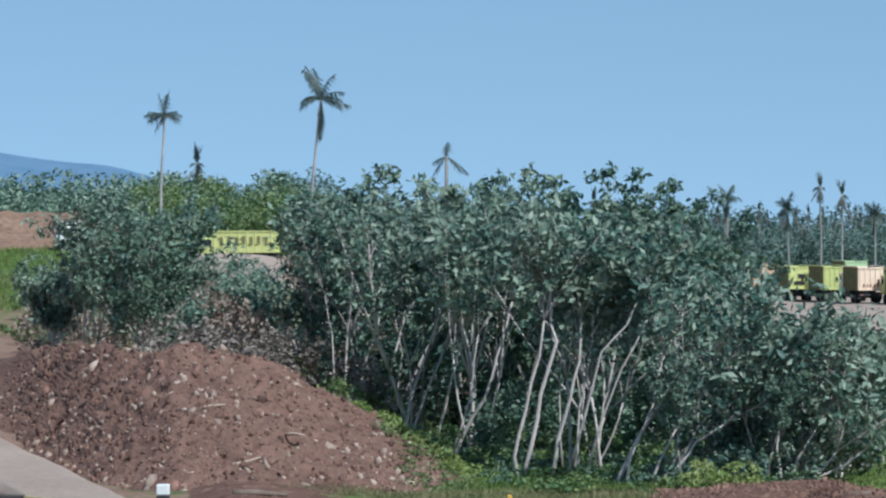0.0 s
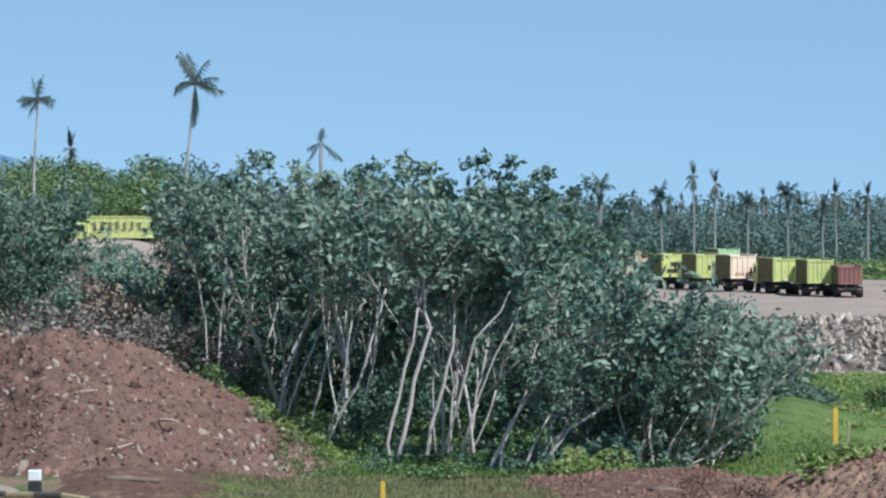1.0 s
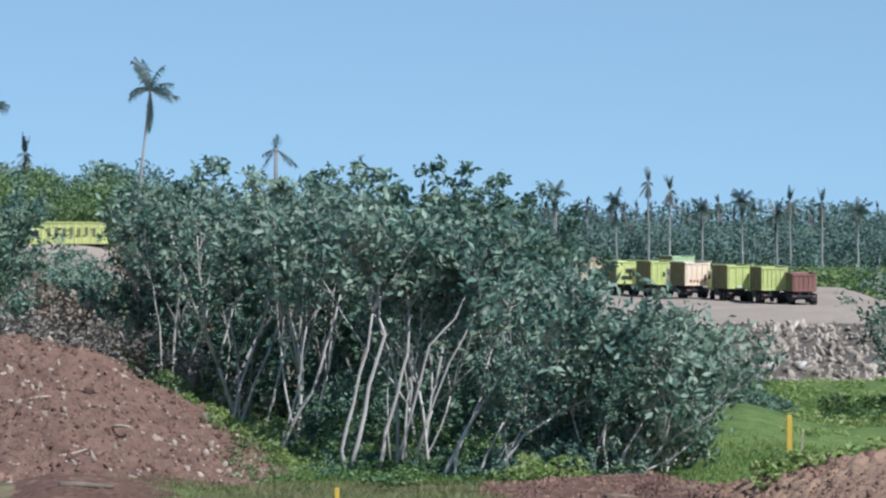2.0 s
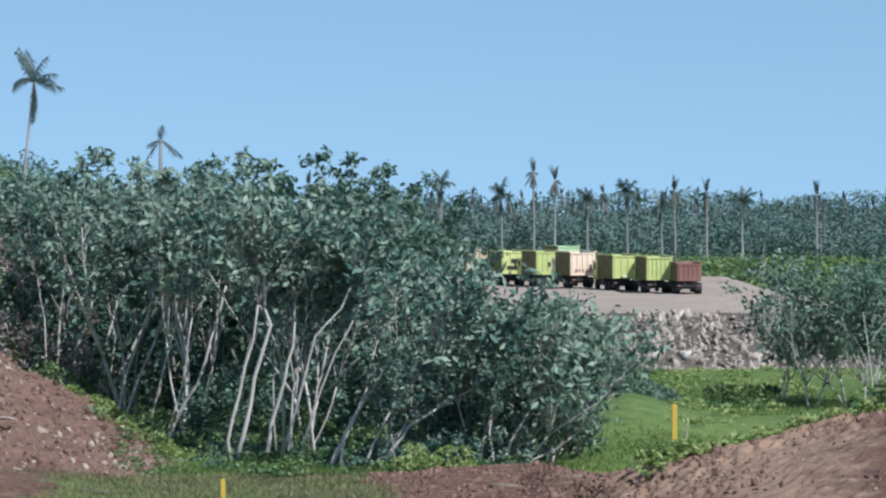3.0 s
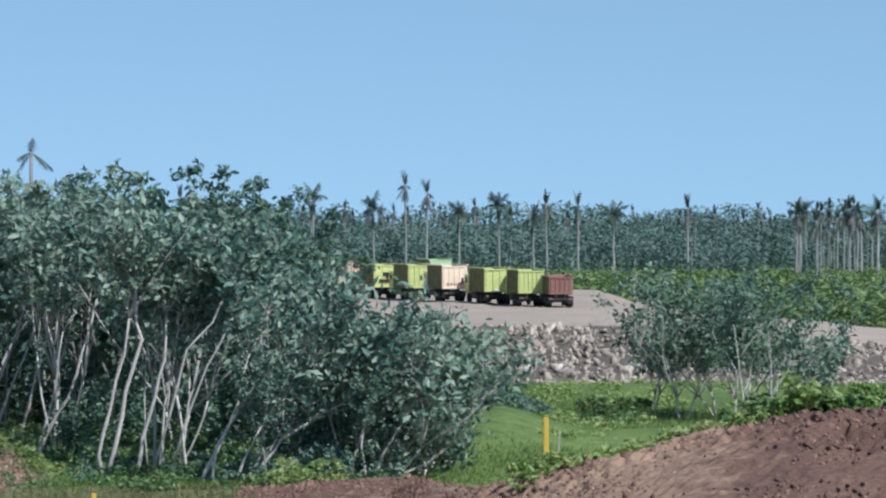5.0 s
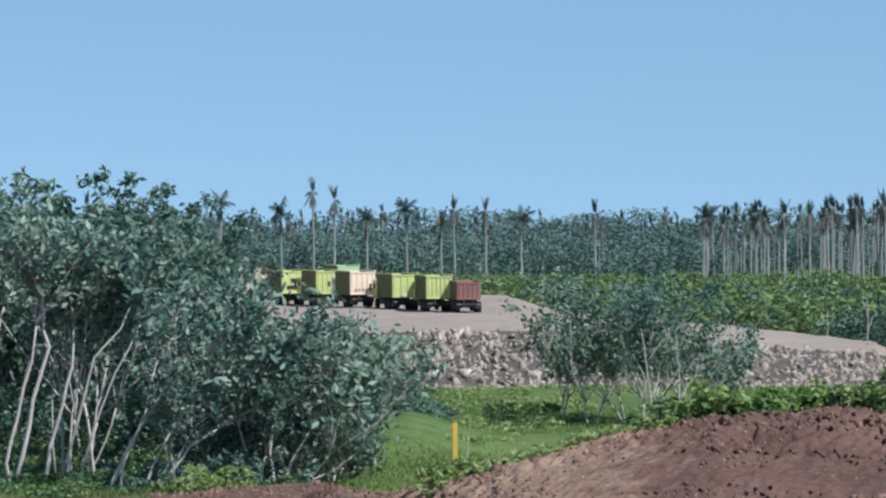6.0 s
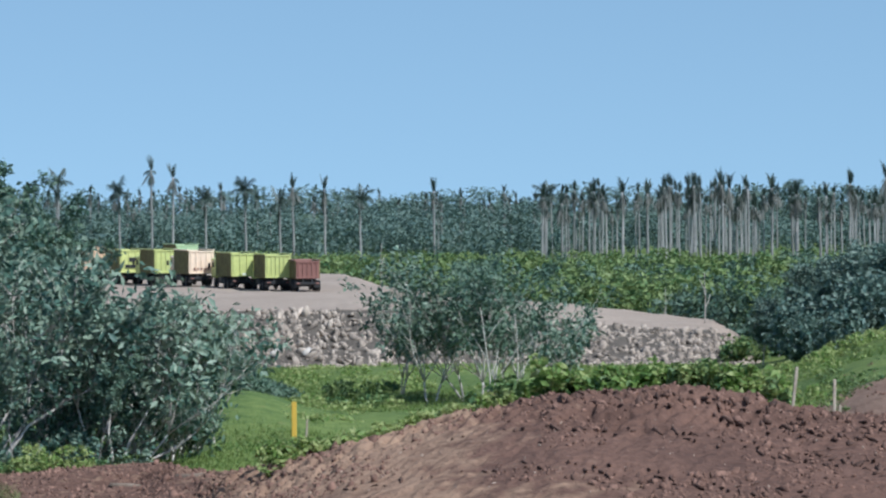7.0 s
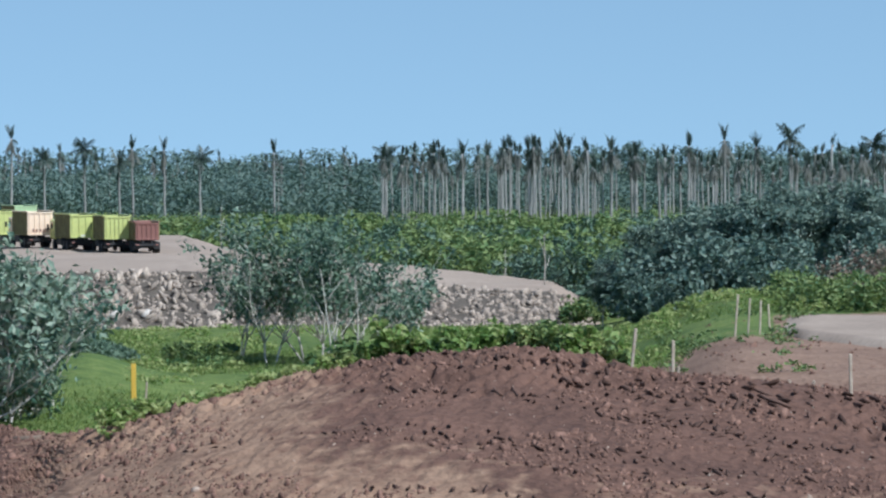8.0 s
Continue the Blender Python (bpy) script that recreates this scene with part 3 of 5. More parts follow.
# ---------------------------------------------------------------- trees
def bent(rng, p, d, length, steps, wander, lift):
    """Points of a branch that starts at p towards d, wanders and turns upwards."""
    pts, d = [Vector(p)], Vector(d).normalized()
    for _ in range(steps):
        d = (d + Vector(rng.normal(size=3)) * wander + Vector((0, 0, lift))).normalized()
        pts.append(pts[-1] + d * (length / steps))
    return pts


def leafy_tree(place, seed, height, label, lean=(0, 0), fork=0.3, limbs=3, spread=0.5, girth=0.13, leaf=0.37, count=2600,
               leaf_material=None, crown_from=0.35, stems=1, group="grove trees", category="tree", wide=1.0, bark=None):
    """Stems that fork into limbs and twigs, with leaves in tufts round the outer twigs."""
    rng = np.random.default_rng(seed)
    height *= 0.9
    girth *= 0.66
    t = group_of(label, category, "tree", place, 0, group)
    tips = []
    for s in range(stems):
        d0 = Vector((lean[0] + (rng.normal() * 0.28 if stems > 1 else 0), lean[1] + rng.normal() * 0.1, 1))
        g = girth * (1 if s == 0 else rng.uniform(0.6, 0.9))
        trunk = bent(rng, (rng.normal() * 0.25 * (s > 0), rng.normal() * 0.25 * (s > 0), -0.3), d0, height * fork + 0.3, 5, 0.06, 0.03)
        part("trunk", tube(bmesh.new(), trunk, [g * (1.25 - 0.35 * k / 5) for k in range(6)], 8), bark or BARK, t, soft=True)
        start = rng.uniform(0, 6.28)
        dirn = (trunk[-1] - trunk[-2]).normalized()
        for k in range(limbs):
            a = start + 6.28 * k / limbs + rng.normal() * 0.3
            d = dirn + Vector((math.cos(a), math.sin(a), 0)) * spread * (0.3 if k == 0 else rng.uniform(0.6, 1.2))
            ln = height * (1 - fork) * rng.uniform(0.72, 1.0)
            limb = bent(rng, trunk[-1], d, ln, 7, 0.1, 0.07)
            bm = tube(bmesh.new(), limb, [g * (0.95 if k == 0 else 0.72) * (1 - 0.74 * j / 7) for j in range(8)], 6)
            for j in range(2, 8):
                for _ in range(2):
                    b = rng.uniform(0, 6.28)
                    dd = (limb[j] - limb[j - 1]).normalized() * 0.8 + Vector((math.cos(b), math.sin(b), 0.15)) * 0.9
                    tw = bent(rng, limb[j], dd, ln * rng.uniform(0.14, 0.34) * wide, 3, 0.15, 0.12)
                    r0 = g * 0.42 * (1 - 0.5 * j / 7)
                    tube(bm, tw, [r0, r0 * 0.7, r0 * 0.45, r0 * 0.2], 4)
                    for q in (tw[2], tw[3], tw[3]):
                        if q.z > height * crown_from:
                            tips.append(q)
            tips.append(limb[-1])
            part("limb", bm, bark or BARK, t, soft=True)
    tips = np.array([q[:] for q in tips])
    pick = tips[rng.integers(len(tips), size=count)]
    c = pick + rng.normal(size=(count, 3)) * np.array((0.25, 0.25, 0.2)) * wide
    v, f = leaves(c, rng, leaf, 0.44, 0.7)
    obj("crown", tri_mesh("crown", v, f), leaf_material or LEAF, t)
    return t


def place_on(az, d):
    return at(az, d, floor_z(az, d) - 0.02)


GROVE = "pale-stemmed rubber tree with thin grey-green foliage"
# the trees whose pale stems stand in front, one by one: bearing, distance, seed, height, lean, fork, limbs, spread, girth, leaves, crown, stems
for az, d, seed, h, lean, fork, limbs, spread, girth, count, low, stems, label in [
        (-6.95, 180, 20, 11.4, 0.03, 0.30, 2, 0.30, 0.16, 1200, 0.55, 2, "slim rubber tree with upright pale stems"),
        (-7.35, 186, 21, 10.4, 0.06, 0.25, 3, 0.40, 0.15, 1500, 0.50, 1, "rubber tree with partly withered foliage"),
        (-6.15, 166, 26, 11.6, 0.10, 0.30, 3, 0.36, 0.14, 1200, 0.58, 2, "rubber tree with three slender upright limbs"),
        (-5.05, 157, 22, 13.0, 0.12, 0.28, 3, 0.36, 0.13, 1200, 0.60, 2, "rubber tree with several thin pale stems"),
        (-3.2, 144, 23, 11.0, 0.10, 0.22, 3, 0.45, 0.12, 1300, 0.46, 2, "rubber tree with many thin limbs"),
        (-1.3, 139, 24, 8.4, 0.20, 0.24, 3, 0.50, 0.13, 1500, 0.28, 3, "leafy rubber tree with low limbs"),
        (-0.5, 141, 18, 6.8, 0.10, 0.25, 4, 0.50, 0.12, 1300, 0.25, 2, "leafy young rubber tree at the grove's edge"),
        (0.55, 138, 19, 6.9, 0.05, 0.24, 4, 0.45, 0.11, 1300, 0.2, 2, "dense leafy tree at the grove's edge"),
        (1.05, 140, 25, 5.8, 0.12, 0.26, 4, 0.45, 0.08, 1000, 0.2, 3, "leafy sapling clump before the riprap"),
        (1.5, 143, 28, 6.2, 0.06, 0.34, 4, 0.50, 0.07, 700, 0.35, 2, "thin sapling with upright limbs and sparse leaves"),
        (1.75, 147, 38, 6.4, 0.02, 0.16, 4, 0.40, 0.07, 360, 0.42, 1, "thin sapling with upright limbs and sparse leaves"),
        (-7.6, 184, 29, 9.6, 0.06, 0.45, 2, 0.30, 0.10, 700, 0.55, 2, "slim pale rubber tree with upright stems"),
        (-6.3, 162, 31, 10.8, 0.22, 0.45, 2, 0.30, 0.10, 800, 0.60, 2, "slender rubber tree leaning over its neighbours"),
        (-5.75, 160, 32, 11.4, 0.10, 0.48, 2, 0.28, 0.09, 800, 0.62, 1, "slim pale rubber tree with a long bare stem"),
        (-5.2, 152, 33, 11.6, 0.05, 0.46, 2, 0.30, 0.10, 800, 0.62, 2, "slim pale rubber tree with a long bare stem"),
        (-3.5, 140, 35, 10.6, 0.24, 0.40, 3, 0.34, 0.10, 900, 0.52, 2, "slender rubber tree leaning over its neighbours"),
        (-2.95, 137, 36, 9.6, 0.12, 0.36, 3, 0.40, 0.09, 1000, 0.45, 2, "slender rubber tree with a leafy crown")]:
    leafy_tree(place_on(az, d), seed, h, label, (lean, 0), fork, limbs, spread, girth, 0.40 if az > -3.5 else 0.46, int(count * (0.95 if az > -3.5 else 0.85)), LEAF, low, stems)


def stemmed_tree(az, d, seed, label, top, count, stems, leaf=0.42, low=0.45):
    """A tree whose stems are told piece by piece: each (girth, foot offset, (lean in degrees, length), ...), with a loose crown on every stem's end."""
    rng = np.random.default_rng(seed)
    t = group_of(label, "tree", "tree", place_on(az, d), 0, "grove trees")
    tips = []
    for girth, foot, *pieces in stems:
        girth *= 0.66
        p, pts = Vector((foot, rng.normal() * 0.1, -0.3)), []
        pts.append(p)
        for lean, length in pieces:
            for _ in range(2):
                a = radians(lean + rng.normal() * 3)
                p = p + Vector((math.sin(a), rng.normal() * 0.08, math.cos(a))) * (length / 2)
                pts.append(p)
        n = len(pts)
        part("trunk", tube(bmesh.new(), pts, [girth * (1.15 - 0.6 * k / (n - 1)) for k in range(n)], 8), BARK, t, soft=True)
        go = (pts[-1] - pts[-2]).normalized()
        rise = max(1.6, top - p.z)
        for k in range(3):
            a = rng.uniform(0, 6.28)
            limb = bent(rng, p, go + Vector((math.cos(a), math.sin(a), 0.25)) * (0.25 if k == 0 else 0.55), rise * rng.uniform(0.75, 1.05), 6, 0.12, 0.1)
            bm = tube(bmesh.new(), limb, [girth * 0.52 * (1 - 0.8 * j / 6) for j in range(7)], 6)
            for j in range(1, 7):
                for _ in range(2):
                    b = rng.uniform(0, 6.28)
                    tw = bent(rng, limb[j], (limb[j] - limb[j - 1]).normalized() * 0.7 + Vector((math.cos(b), math.sin(b), 0.1)), rise * rng.uniform(0.14, 0.32), 3, 0.15, 0.1)
                    r0 = girth * 0.22
                    tube(bm, tw, [r0, r0 * 0.7, r0 * 0.45, r0 * 0.2], 4)
                    tips += [q for q in (tw[2], tw[3], tw[3]) if q.z > low * top]
            part("limb", bm, BARK, t, soft=True)
    tips = np.array([q[:] for q in tips])
    c = tips[rng.integers(len(tips), size=count)] + rng.normal(size=(count, 3)) * np.array((0.27, 0.27, 0.2))
    obj("crown", tri_mesh("crown", *leaves(c, rng, leaf, 0.44, 0.7)), LEAF, t)
    return t


stemmed_tree(-6.6, 174, 901, "pale rubber tree forking low into two straight stems", 11.4, 1100,
             [(0.13, 0.0, (6, 3.4), (14, 2.2)), (0.13, 0.0, (27, 3.2), (28, 2.5), (48, 1.7)), (0.06, 0.4, (4, 3.6), (-12, 2.2))])
stemmed_tree(-7.3, 174, 902, "rubber tree with slim upright pale stems", 10.4, 1000,
             [(0.11, 0.0, (1, 4.4), (12, 3.0)), (0.1, 0.8, (4, 2.2), (18, 2.4), (8, 2.0)), (0.07, -0.5, (-4, 4.0), (-12, 2.0))])
stemmed_tree(-5.5, 148, 903, "rubber tree with leaning pale stems", 10.8, 1000,
             [(0.12, 0.0, (18, 1.4), (31, 2.0), (15, 2.0), (12, 2.4)), (0.08, 0.0, (10, 1.8), (13, 2.2), (4, 2.0))])
stemmed_tree(-5.05, 154, 904, "rubber tree forking at mid height into a narrow vee", 10.8, 1000,
             [(0.09, 0.0, (-3, 3.8), (-10, 2.1)), (0.09, 0.0, (-2, 3.8), (15, 3.8)), (0.07, 0.5, (8, 4.2), (14, 3.0))])
stemmed_tree(-4.33, 136, 905, "rubber tree with twin pale stems from one foot", 10.2, 1100,
             [(0.12, -0.05, (-11, 1.2), (12, 1.9), (18, 2.3), (10, 1.4)), (0.14, 0.0, (16, 1.7), (11, 2.1), (18, 2.2), (-20, 0.7), (0, 1.4)),
              (0.07, 1.75, (16, 5.6), (44, 1.5), (24, 1.4))])
stemmed_tree(-3.83, 136, 906, "slender pale rubber tree forking above mid height", 9.6, 1000,
             [(0.12, 0.0, (10, 1.8), (18, 1.8), (18, 1.5), (3, 1.8)), (0.07, 1.35, (17, 4.9), (28, 2.2))])
stemmed_tree(-3.35, 137, 907, "slim rubber tree with dark-footed upright stems", 9.4, 1000,
             [(0.08, 0.0, (2, 3.0), (10, 3.0)), (0.07, 0.5, (8, 3.2), (20, 2.4)), (0.06, -0.6, (-2, 3.4), (4, 2.6))])
stemmed_tree(-2.77, 131, 908, "rubber tree leaning strongly, with spreading limbs", 8.6, 1200,
             [(0.13, 0.0, (22, 1.6), (27, 1.3), (33, 1.6), (36, 1.3), (58, 1.2)), (0.09, 0.5, (6, 1.4), (24, 2.2), (12, 2.0)), (0.07, 1.9, (32, 4.6), (62, 1.4))], low=0.42)
stemmed_tree(-2.1, 131, 909, "low rubber tree bending far over", 6.8, 1000,
             [(0.11, 0.3, (36, 1.3), (40, 1.1), (58, 1.3)), (0.09, -0.2, (24, 1.3), (28, 1.6)), (0.07, 0.1, (30, 1.6), (50, 1.6))], low=0.35)
stemmed_tree(0.15, 131, 910, "many-stemmed bushy tree at the grove's edge", 5.6, 1500,
             [(0.11, 0.0, (23, 1.2), (27, 1.5)), (0.1, 0.3, (56, 1.0), (40, 1.2)), (0.07, 0.2, (62, 2.2), (50, 1.0)), (0.08, -0.2, (-8, 1.6), (4, 1.4)), (0.08, -0.4, (-30, 1.4), (-15, 1.4))], low=0.2)
stemmed_tree(0.95, 139, 911, "open pale-limbed sapling at the grove's edge", 6.4, 800,
             [(0.1, 0.0, (0, 2.4), (0, 2.2)), (0.08, 0.0, (-2, 2.0), (-40, 2.0)), (0.08, 0.05, (2, 3.2), (35, 1.2))], low=0.3)
stemmed_tree(1.35, 140, 912, "open pale-limbed sapling at the grove's edge", 5.6, 600,
             [(0.09, 0.0, (2, 2.2), (9, 1.9)), (0.08, 0.0, (4, 2.2), (50, 1.4))], low=0.3)

# the rest of the grove: a few grown once, then repeated
def thicket(templates, spots, seed):
    rng = np.random.default_rng(seed)
    for k, (az, d, s) in enumerate(spots):
        src = templates[k % len(templates)]
        m = Matrix.Translation(place_on(az, d)) @ pose(0, 0, 0, 0, 0, rng.uniform(0, 360))
        o = copy_thing(src, m)
        o.scale = (s, s, s)


seeds = [(-7.1, 180, 12.6, 3, 0.4), (-6.0, 168, 12.8, 3, 0.4), (-5.0, 163, 13.2, 4, 0.5), (-3.2, 152, 11.6, 3, 0.5), (-1.4, 148, 9.6, 4, 0.6)]
# templates 1 and 3 take the darker leaves, painting in the grove's inner shade
grown = [leafy_tree(place_on(a, d), 40 + k, h, GROVE, (0.1 * (k % 3 - 0.5), 0), 0.3, n, sp, 0.11, 0.48, 1900, LEAF_DARK if k in (1, 3) else LEAF, 0.26, bark=BARK_SHADED)
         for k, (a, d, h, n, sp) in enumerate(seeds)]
rg = np.random.default_rng(5)
spots = []
for az in np.arange(-7.2, 0.5, 0.52):
    for row in range(3):
        near = float(np.interp(az, [-8.3, -6.5, -4.3, -2, 0.6], [192, 186, 156, 150, 154]))
        top = float(np.interp(az, [-8.3, -6, -3.5, -2.3, -1.2, 0.6], [0.78, 0.82, 0.90, 0.76, 0.52, 0.34]))
        spots.append((az + rg.normal() * 0.14, near + 5 + row * 10 + rg.normal() * 2, top * rg.uniform(0.86, 1.04)))
spots += [(-1.6, 130, 0.4), (-0.2, 129, 0.36)]
thicket(grown, spots, 6)
for k, (az, d, h) in enumerate([(-0.9, 132, 2.6), (-0.3, 133, 3.4), (0.45, 133, 3.6), (0.95, 135, 2.8), (1.35, 137, 2.2)]):
    leafy_tree(place_on(az, d), 160 + k, h, "dark leafy bush at the foot of the grove", (0.1, 0), 0.12, 4, 0.9, 0.1, 0.36, 700, LEAF_DARK, 0.05, 3, "bushes at the grove's foot", "bush", 1.5)

# dense darker trees behind the grove
DENSE = "broad dark green tree with a dense rounded crown"
dense = [leafy_tree(place_on(a, d), 60 + k, h, DENSE, (0, 0), 0.2, 5, 0.75, 0.16, 0.5, 4600, LEAF_DARK, 0.18, group="trees behind the grove", wide=1.25)
         for k, (a, d, h) in enumerate([(-4.6, 196, 13.0), (-2.6, 222, 14.5), (-1.9, 230, 14.3)])]
thicket(dense, [(-5.3, 204, 0.9), (-3.8, 206, 0.94), (-3.1, 224, 0.9), (-2.25, 236, 1.0), (-1.3, 236, .8), (-0.9, 238, 0.5), (-0.3, 240, 0.36), (-3.5, 236, 0.92), (-0.9, 215, 0.5), (0.1, 214, 0.34)], 7)

# the clump over the heap of soil
for k, (az, d, h) in enumerate([(-12.2, 190, 6.0), (-11.6, 186, 9.4), (-11.0, 184, 10.2), (-10.6, 187, 10.2), (-10.35, 180, 8.4), (-9.4, 182, 4.6), (-8.9, 184, 5.0), (-8.3, 186, 7.0), (-9.7, 180, 4.0)]):
    dry = k == 5
    leafy_tree(place_on(az, d), 80 + k, h, "half withered tree with pinkish dry leaves" if dry else "leafy roadside tree with grey-green crown",
               (0.05 * (k % 4), 0), 0.2, 4, 0.6, 0.11, 0.36, 3600 if k < 5 else 1500, LEAF_DRY if dry else LEAF_DARK if k == 4 else LEAF, 0.08, 2, "trees over the soil heap")
leafy_tree(place_on(-7.65, 183), 91, 9.0, "withered reddish tree among the green ones", (0.1, 0), 0.35, 3, 0.4, 0.1, 0.3, 700, LEAF_DRY, 0.5)

# the open clump before the riprap
for k, (az, d, h) in enumerate([(5.4, 188, 8.0), (6.0, 190, 9.6), (6.55, 192, 9.2), (7.2, 188, 7.2), (4.95, 196, 6.2), (6.3, 184, 7.8), (7.6, 192, 5.6)]):
    leafy_tree(place_on(az, d), 100 + k, h, "thin-stemmed open tree with sparse grey-green leaves", (0, 0), 0.18, 4, 0.7, 0.09, 0.36,
               2000 if k in (1, 2, 5) else 1250, LEAF_DARK if k in (1, 2, 5) else LEAF, 0.12, 2, "open clump")

# the dark wood on the right
wood = [leafy_tree(place_on(a, d), 120 + k, h, "dark green tree of a dense wood", (0, 0), 0.25, 5, 0.6, 0.16, 0.44, 3800, LEAF_WOOD, 0.05, group="wood", wide=1.2)
        for k, (a, d, h) in enumerate([(13.0, 250, 7.4), (14.2, 246, 8.0), (15.4, 240, 8.0)])]
rg = np.random.default_rng(15)
thicket(wood, [(float(a) + rg.normal() * 0.12, 240 + 12 * r + rg.normal() * 3, float(np.interp(a, [11.0, 12, 13, 15, 19], [0.45, 0.74, 0.95, 0.97, 0.95])) * rg.uniform(0.85, 1.05))
               for a in np.arange(11.2, 18.5, 0.55) for r in range(3)], 16)


# ---------------------------------------------------------------- palms
def frond(rng, base, yaw, rise, length, sag, leaflet):
    """A feathered palm leaf: pairs of leaflets along a sagging rib."""
    n = 15
    vs, ts = [], []
    p, el = np.array(base, float), rise
    side = np.array((-math.sin(yaw), math.cos(yaw), 0))
    step = length / n
    for k in range(n):
        d = np.array((math.cos(yaw) * math.cos(el), math.sin(yaw) * math.cos(el), math.sin(el)))
        q = p + d * step
        w = 1.25 * leaflet * math.sin(math.pi * (0.12 + 0.83 * k / n))
        for s in (-1, 1):
            tip = p + s * side * w * 0.75 + d * w * 0.45 + np.array((0, 0, -0.75 * w)) + rng.normal(size=3) * 0.12 * w
            o = len(vs)
            vs += [p - d * step * 0.1, p + d * step * 0.75, tip]
            ts.append((o, o + 1, o + 2))
        p, el = q, el - sag / n
    return np.array(vs), np.array(ts)


def palm(place, seed, height, label, form="brush", lean=0.0, girth=0.2, group="palms"):
    """A coconut palm. form: full (open crown), brush (torn upright tuft), skirt (hanging dead fronds too), bare."""
    rng = np.random.default_rng(seed)
    t = group_of(label, "palm tree", "palm_tree", place, 0, group)
    pts = [Vector((lean * height * (k / 6) ** 1.6 + rng.normal() * 0.05, rng.normal() * 0.05, -0.3 + (height + 0.3) * k / 6)) for k in range(7)]
    part("trunk", tube(bmesh.new(), pts, [girth * (1.3 - 0.5 * k / 6) for k in range(7)], 7), BARK_PALM, t, soft=True)
    top = pts[-1]
    live, dead = [], []
    if form == "full":
        for k in range(5):
            live.append(frond(rng, top, rng.uniform(0, 6.28), rng.uniform(1.1, 1.5), rng.uniform(3.0, 4.4), rng.uniform(0.4, 1.5), 1.3))
        for k in range(9):
            live.append(frond(rng, top, 6.28 * k / 9 + rng.normal() * 0.2, rng.uniform(0.1, 0.8), rng.uniform(2.6, 3.8), rng.uniform(1.3, 2.2), 1.1))
        for k in range(5):
            live.append(frond(rng, top + Vector((0, 0, -0.3)), rng.uniform(0, 6.28), -1.35, rng.uniform(2.6, 4.4), 0.2, 0.4))
    elif form == "windblown":
        for yaw, rise, ln, sag in ((2.6, 1.35, 4.4, 0.7), (2.9, 1.5, 4.2, 1.2), (2.2, 1.52, 4.0, 0.9), (0.6, 1.45, 3.4, 1.0), (3.3, 1.15, 3.2, 0.4), (3.1, 0.5, 2.6, 1.5), (3.4, 0.3, 3.0, 1.6),
                                   (0.1, 0.7, 2.8, 1.0), (-0.2, 0.3, 2.6, 0.9), (0.2, -0.2, 3.4, 0.1), (1.5, 0.9, 2.8, 1.2), (4.7, 0.6, 2.6, 1.2)):
            live.append(frond(rng, top, yaw, rise, ln, sag, 1.15))
        for k in range(8):
            live.append(frond(rng, top + Vector((0, 0, -0.4)), rng.uniform(0, 6.28), -1.4, rng.uniform(2.6, 4.6), 0.2, 0.5))
    elif form == "cross":
        for yaw, rise, ln in ((0.2, 1.5, 2.9), (3.0, 1.45, 2.6), (1.2, 1.5, 2.4), (3.1, 0.1, 2.4), (3.4, 0.3, 1.9), (2.9, -0.2, 2.2), (0.1, 0.1, 2.0), (-0.2, 0.35, 1.6),
                              (0.0, -0.2, 1.9), (3.3, -0.9, 2.2), (1.6, 0.2, 1.6), (4.6, 0.1, 1.6)):
            live.append(frond(rng, top, yaw, rise, ln, 0.35, 0.95))
        for k in range(5):
            dead.append(frond(rng, top, rng.uniform(0, 6.28), rng.uniform(-1.2, 0.4), 1.3, 0.5, 0.5))
    elif form == "broken":
        for yaw, rise, ln in ((0.2, 1.52, 1.3), (3.0, 1.5, 1.1), (1.2, 1.53, 1.5), (3.1, -0.25, 1.5), (3.2, -0.8, 2.9), (0.1, -0.5, 2.9), (-0.1, -0.6, 2.3)):
            live.append(frond(rng, top, yaw, rise, ln, 0.4, 0.7))
    elif form in ("brush", "skirt"):
        up = rng.uniform(1.2, 1.42)
        for k in range(10):
            live.append(frond(rng, top, rng.uniform(0, 6.28), rng.uniform(up, 1.56), rng.uniform(1.6, 3.4), rng.uniform(0.0, 0.6), 0.55))
        for k in range(rng.integers(3, 8)):
            live.append(frond(rng, top + Vector((0, 0, -0.3)), rng.uniform(0, 6.28), rng.uniform(-0.6, 0.6), rng.uniform(1.0, 2.2), 1.4, 0.8))
        for k in range(rng.integers(0, 4)):
            live.append(frond(rng, top + Vector((0, 0, -1.2)), rng.uniform(0, 6.28), rng.uniform(-1.4, -0.9), rng.uniform(1.2, 2.4), 0.4, 0.6))
        for k in range(15 if form == "skirt" else rng.integers(3, 9)):
            dead.append(frond(rng, top + Vector((0, 0, -0.4)), rng.uniform(0, 6.28), rng.uniform(-1.4, -0.7), rng.uniform(2.0, 4.6), 0.5, 0.6))
    else:
        for k in range(3):
            live.append(frond(rng, top, rng.uniform(0, 6.28), rng.uniform(1.2, 1.5), rng.uniform(1.2, 2.4), 0.2, 0.5))
    obj("fronds", tri_mesh("fronds", *joined(live)), FROND, t)
    if dead:
        obj("dead_fronds", tri_mesh("dead_fronds", *joined(dead)), FROND_DRY, t, "hanging withered fronds")
    return t


def far_place(az, d):
    return at(az, d, ground_z(az, d))


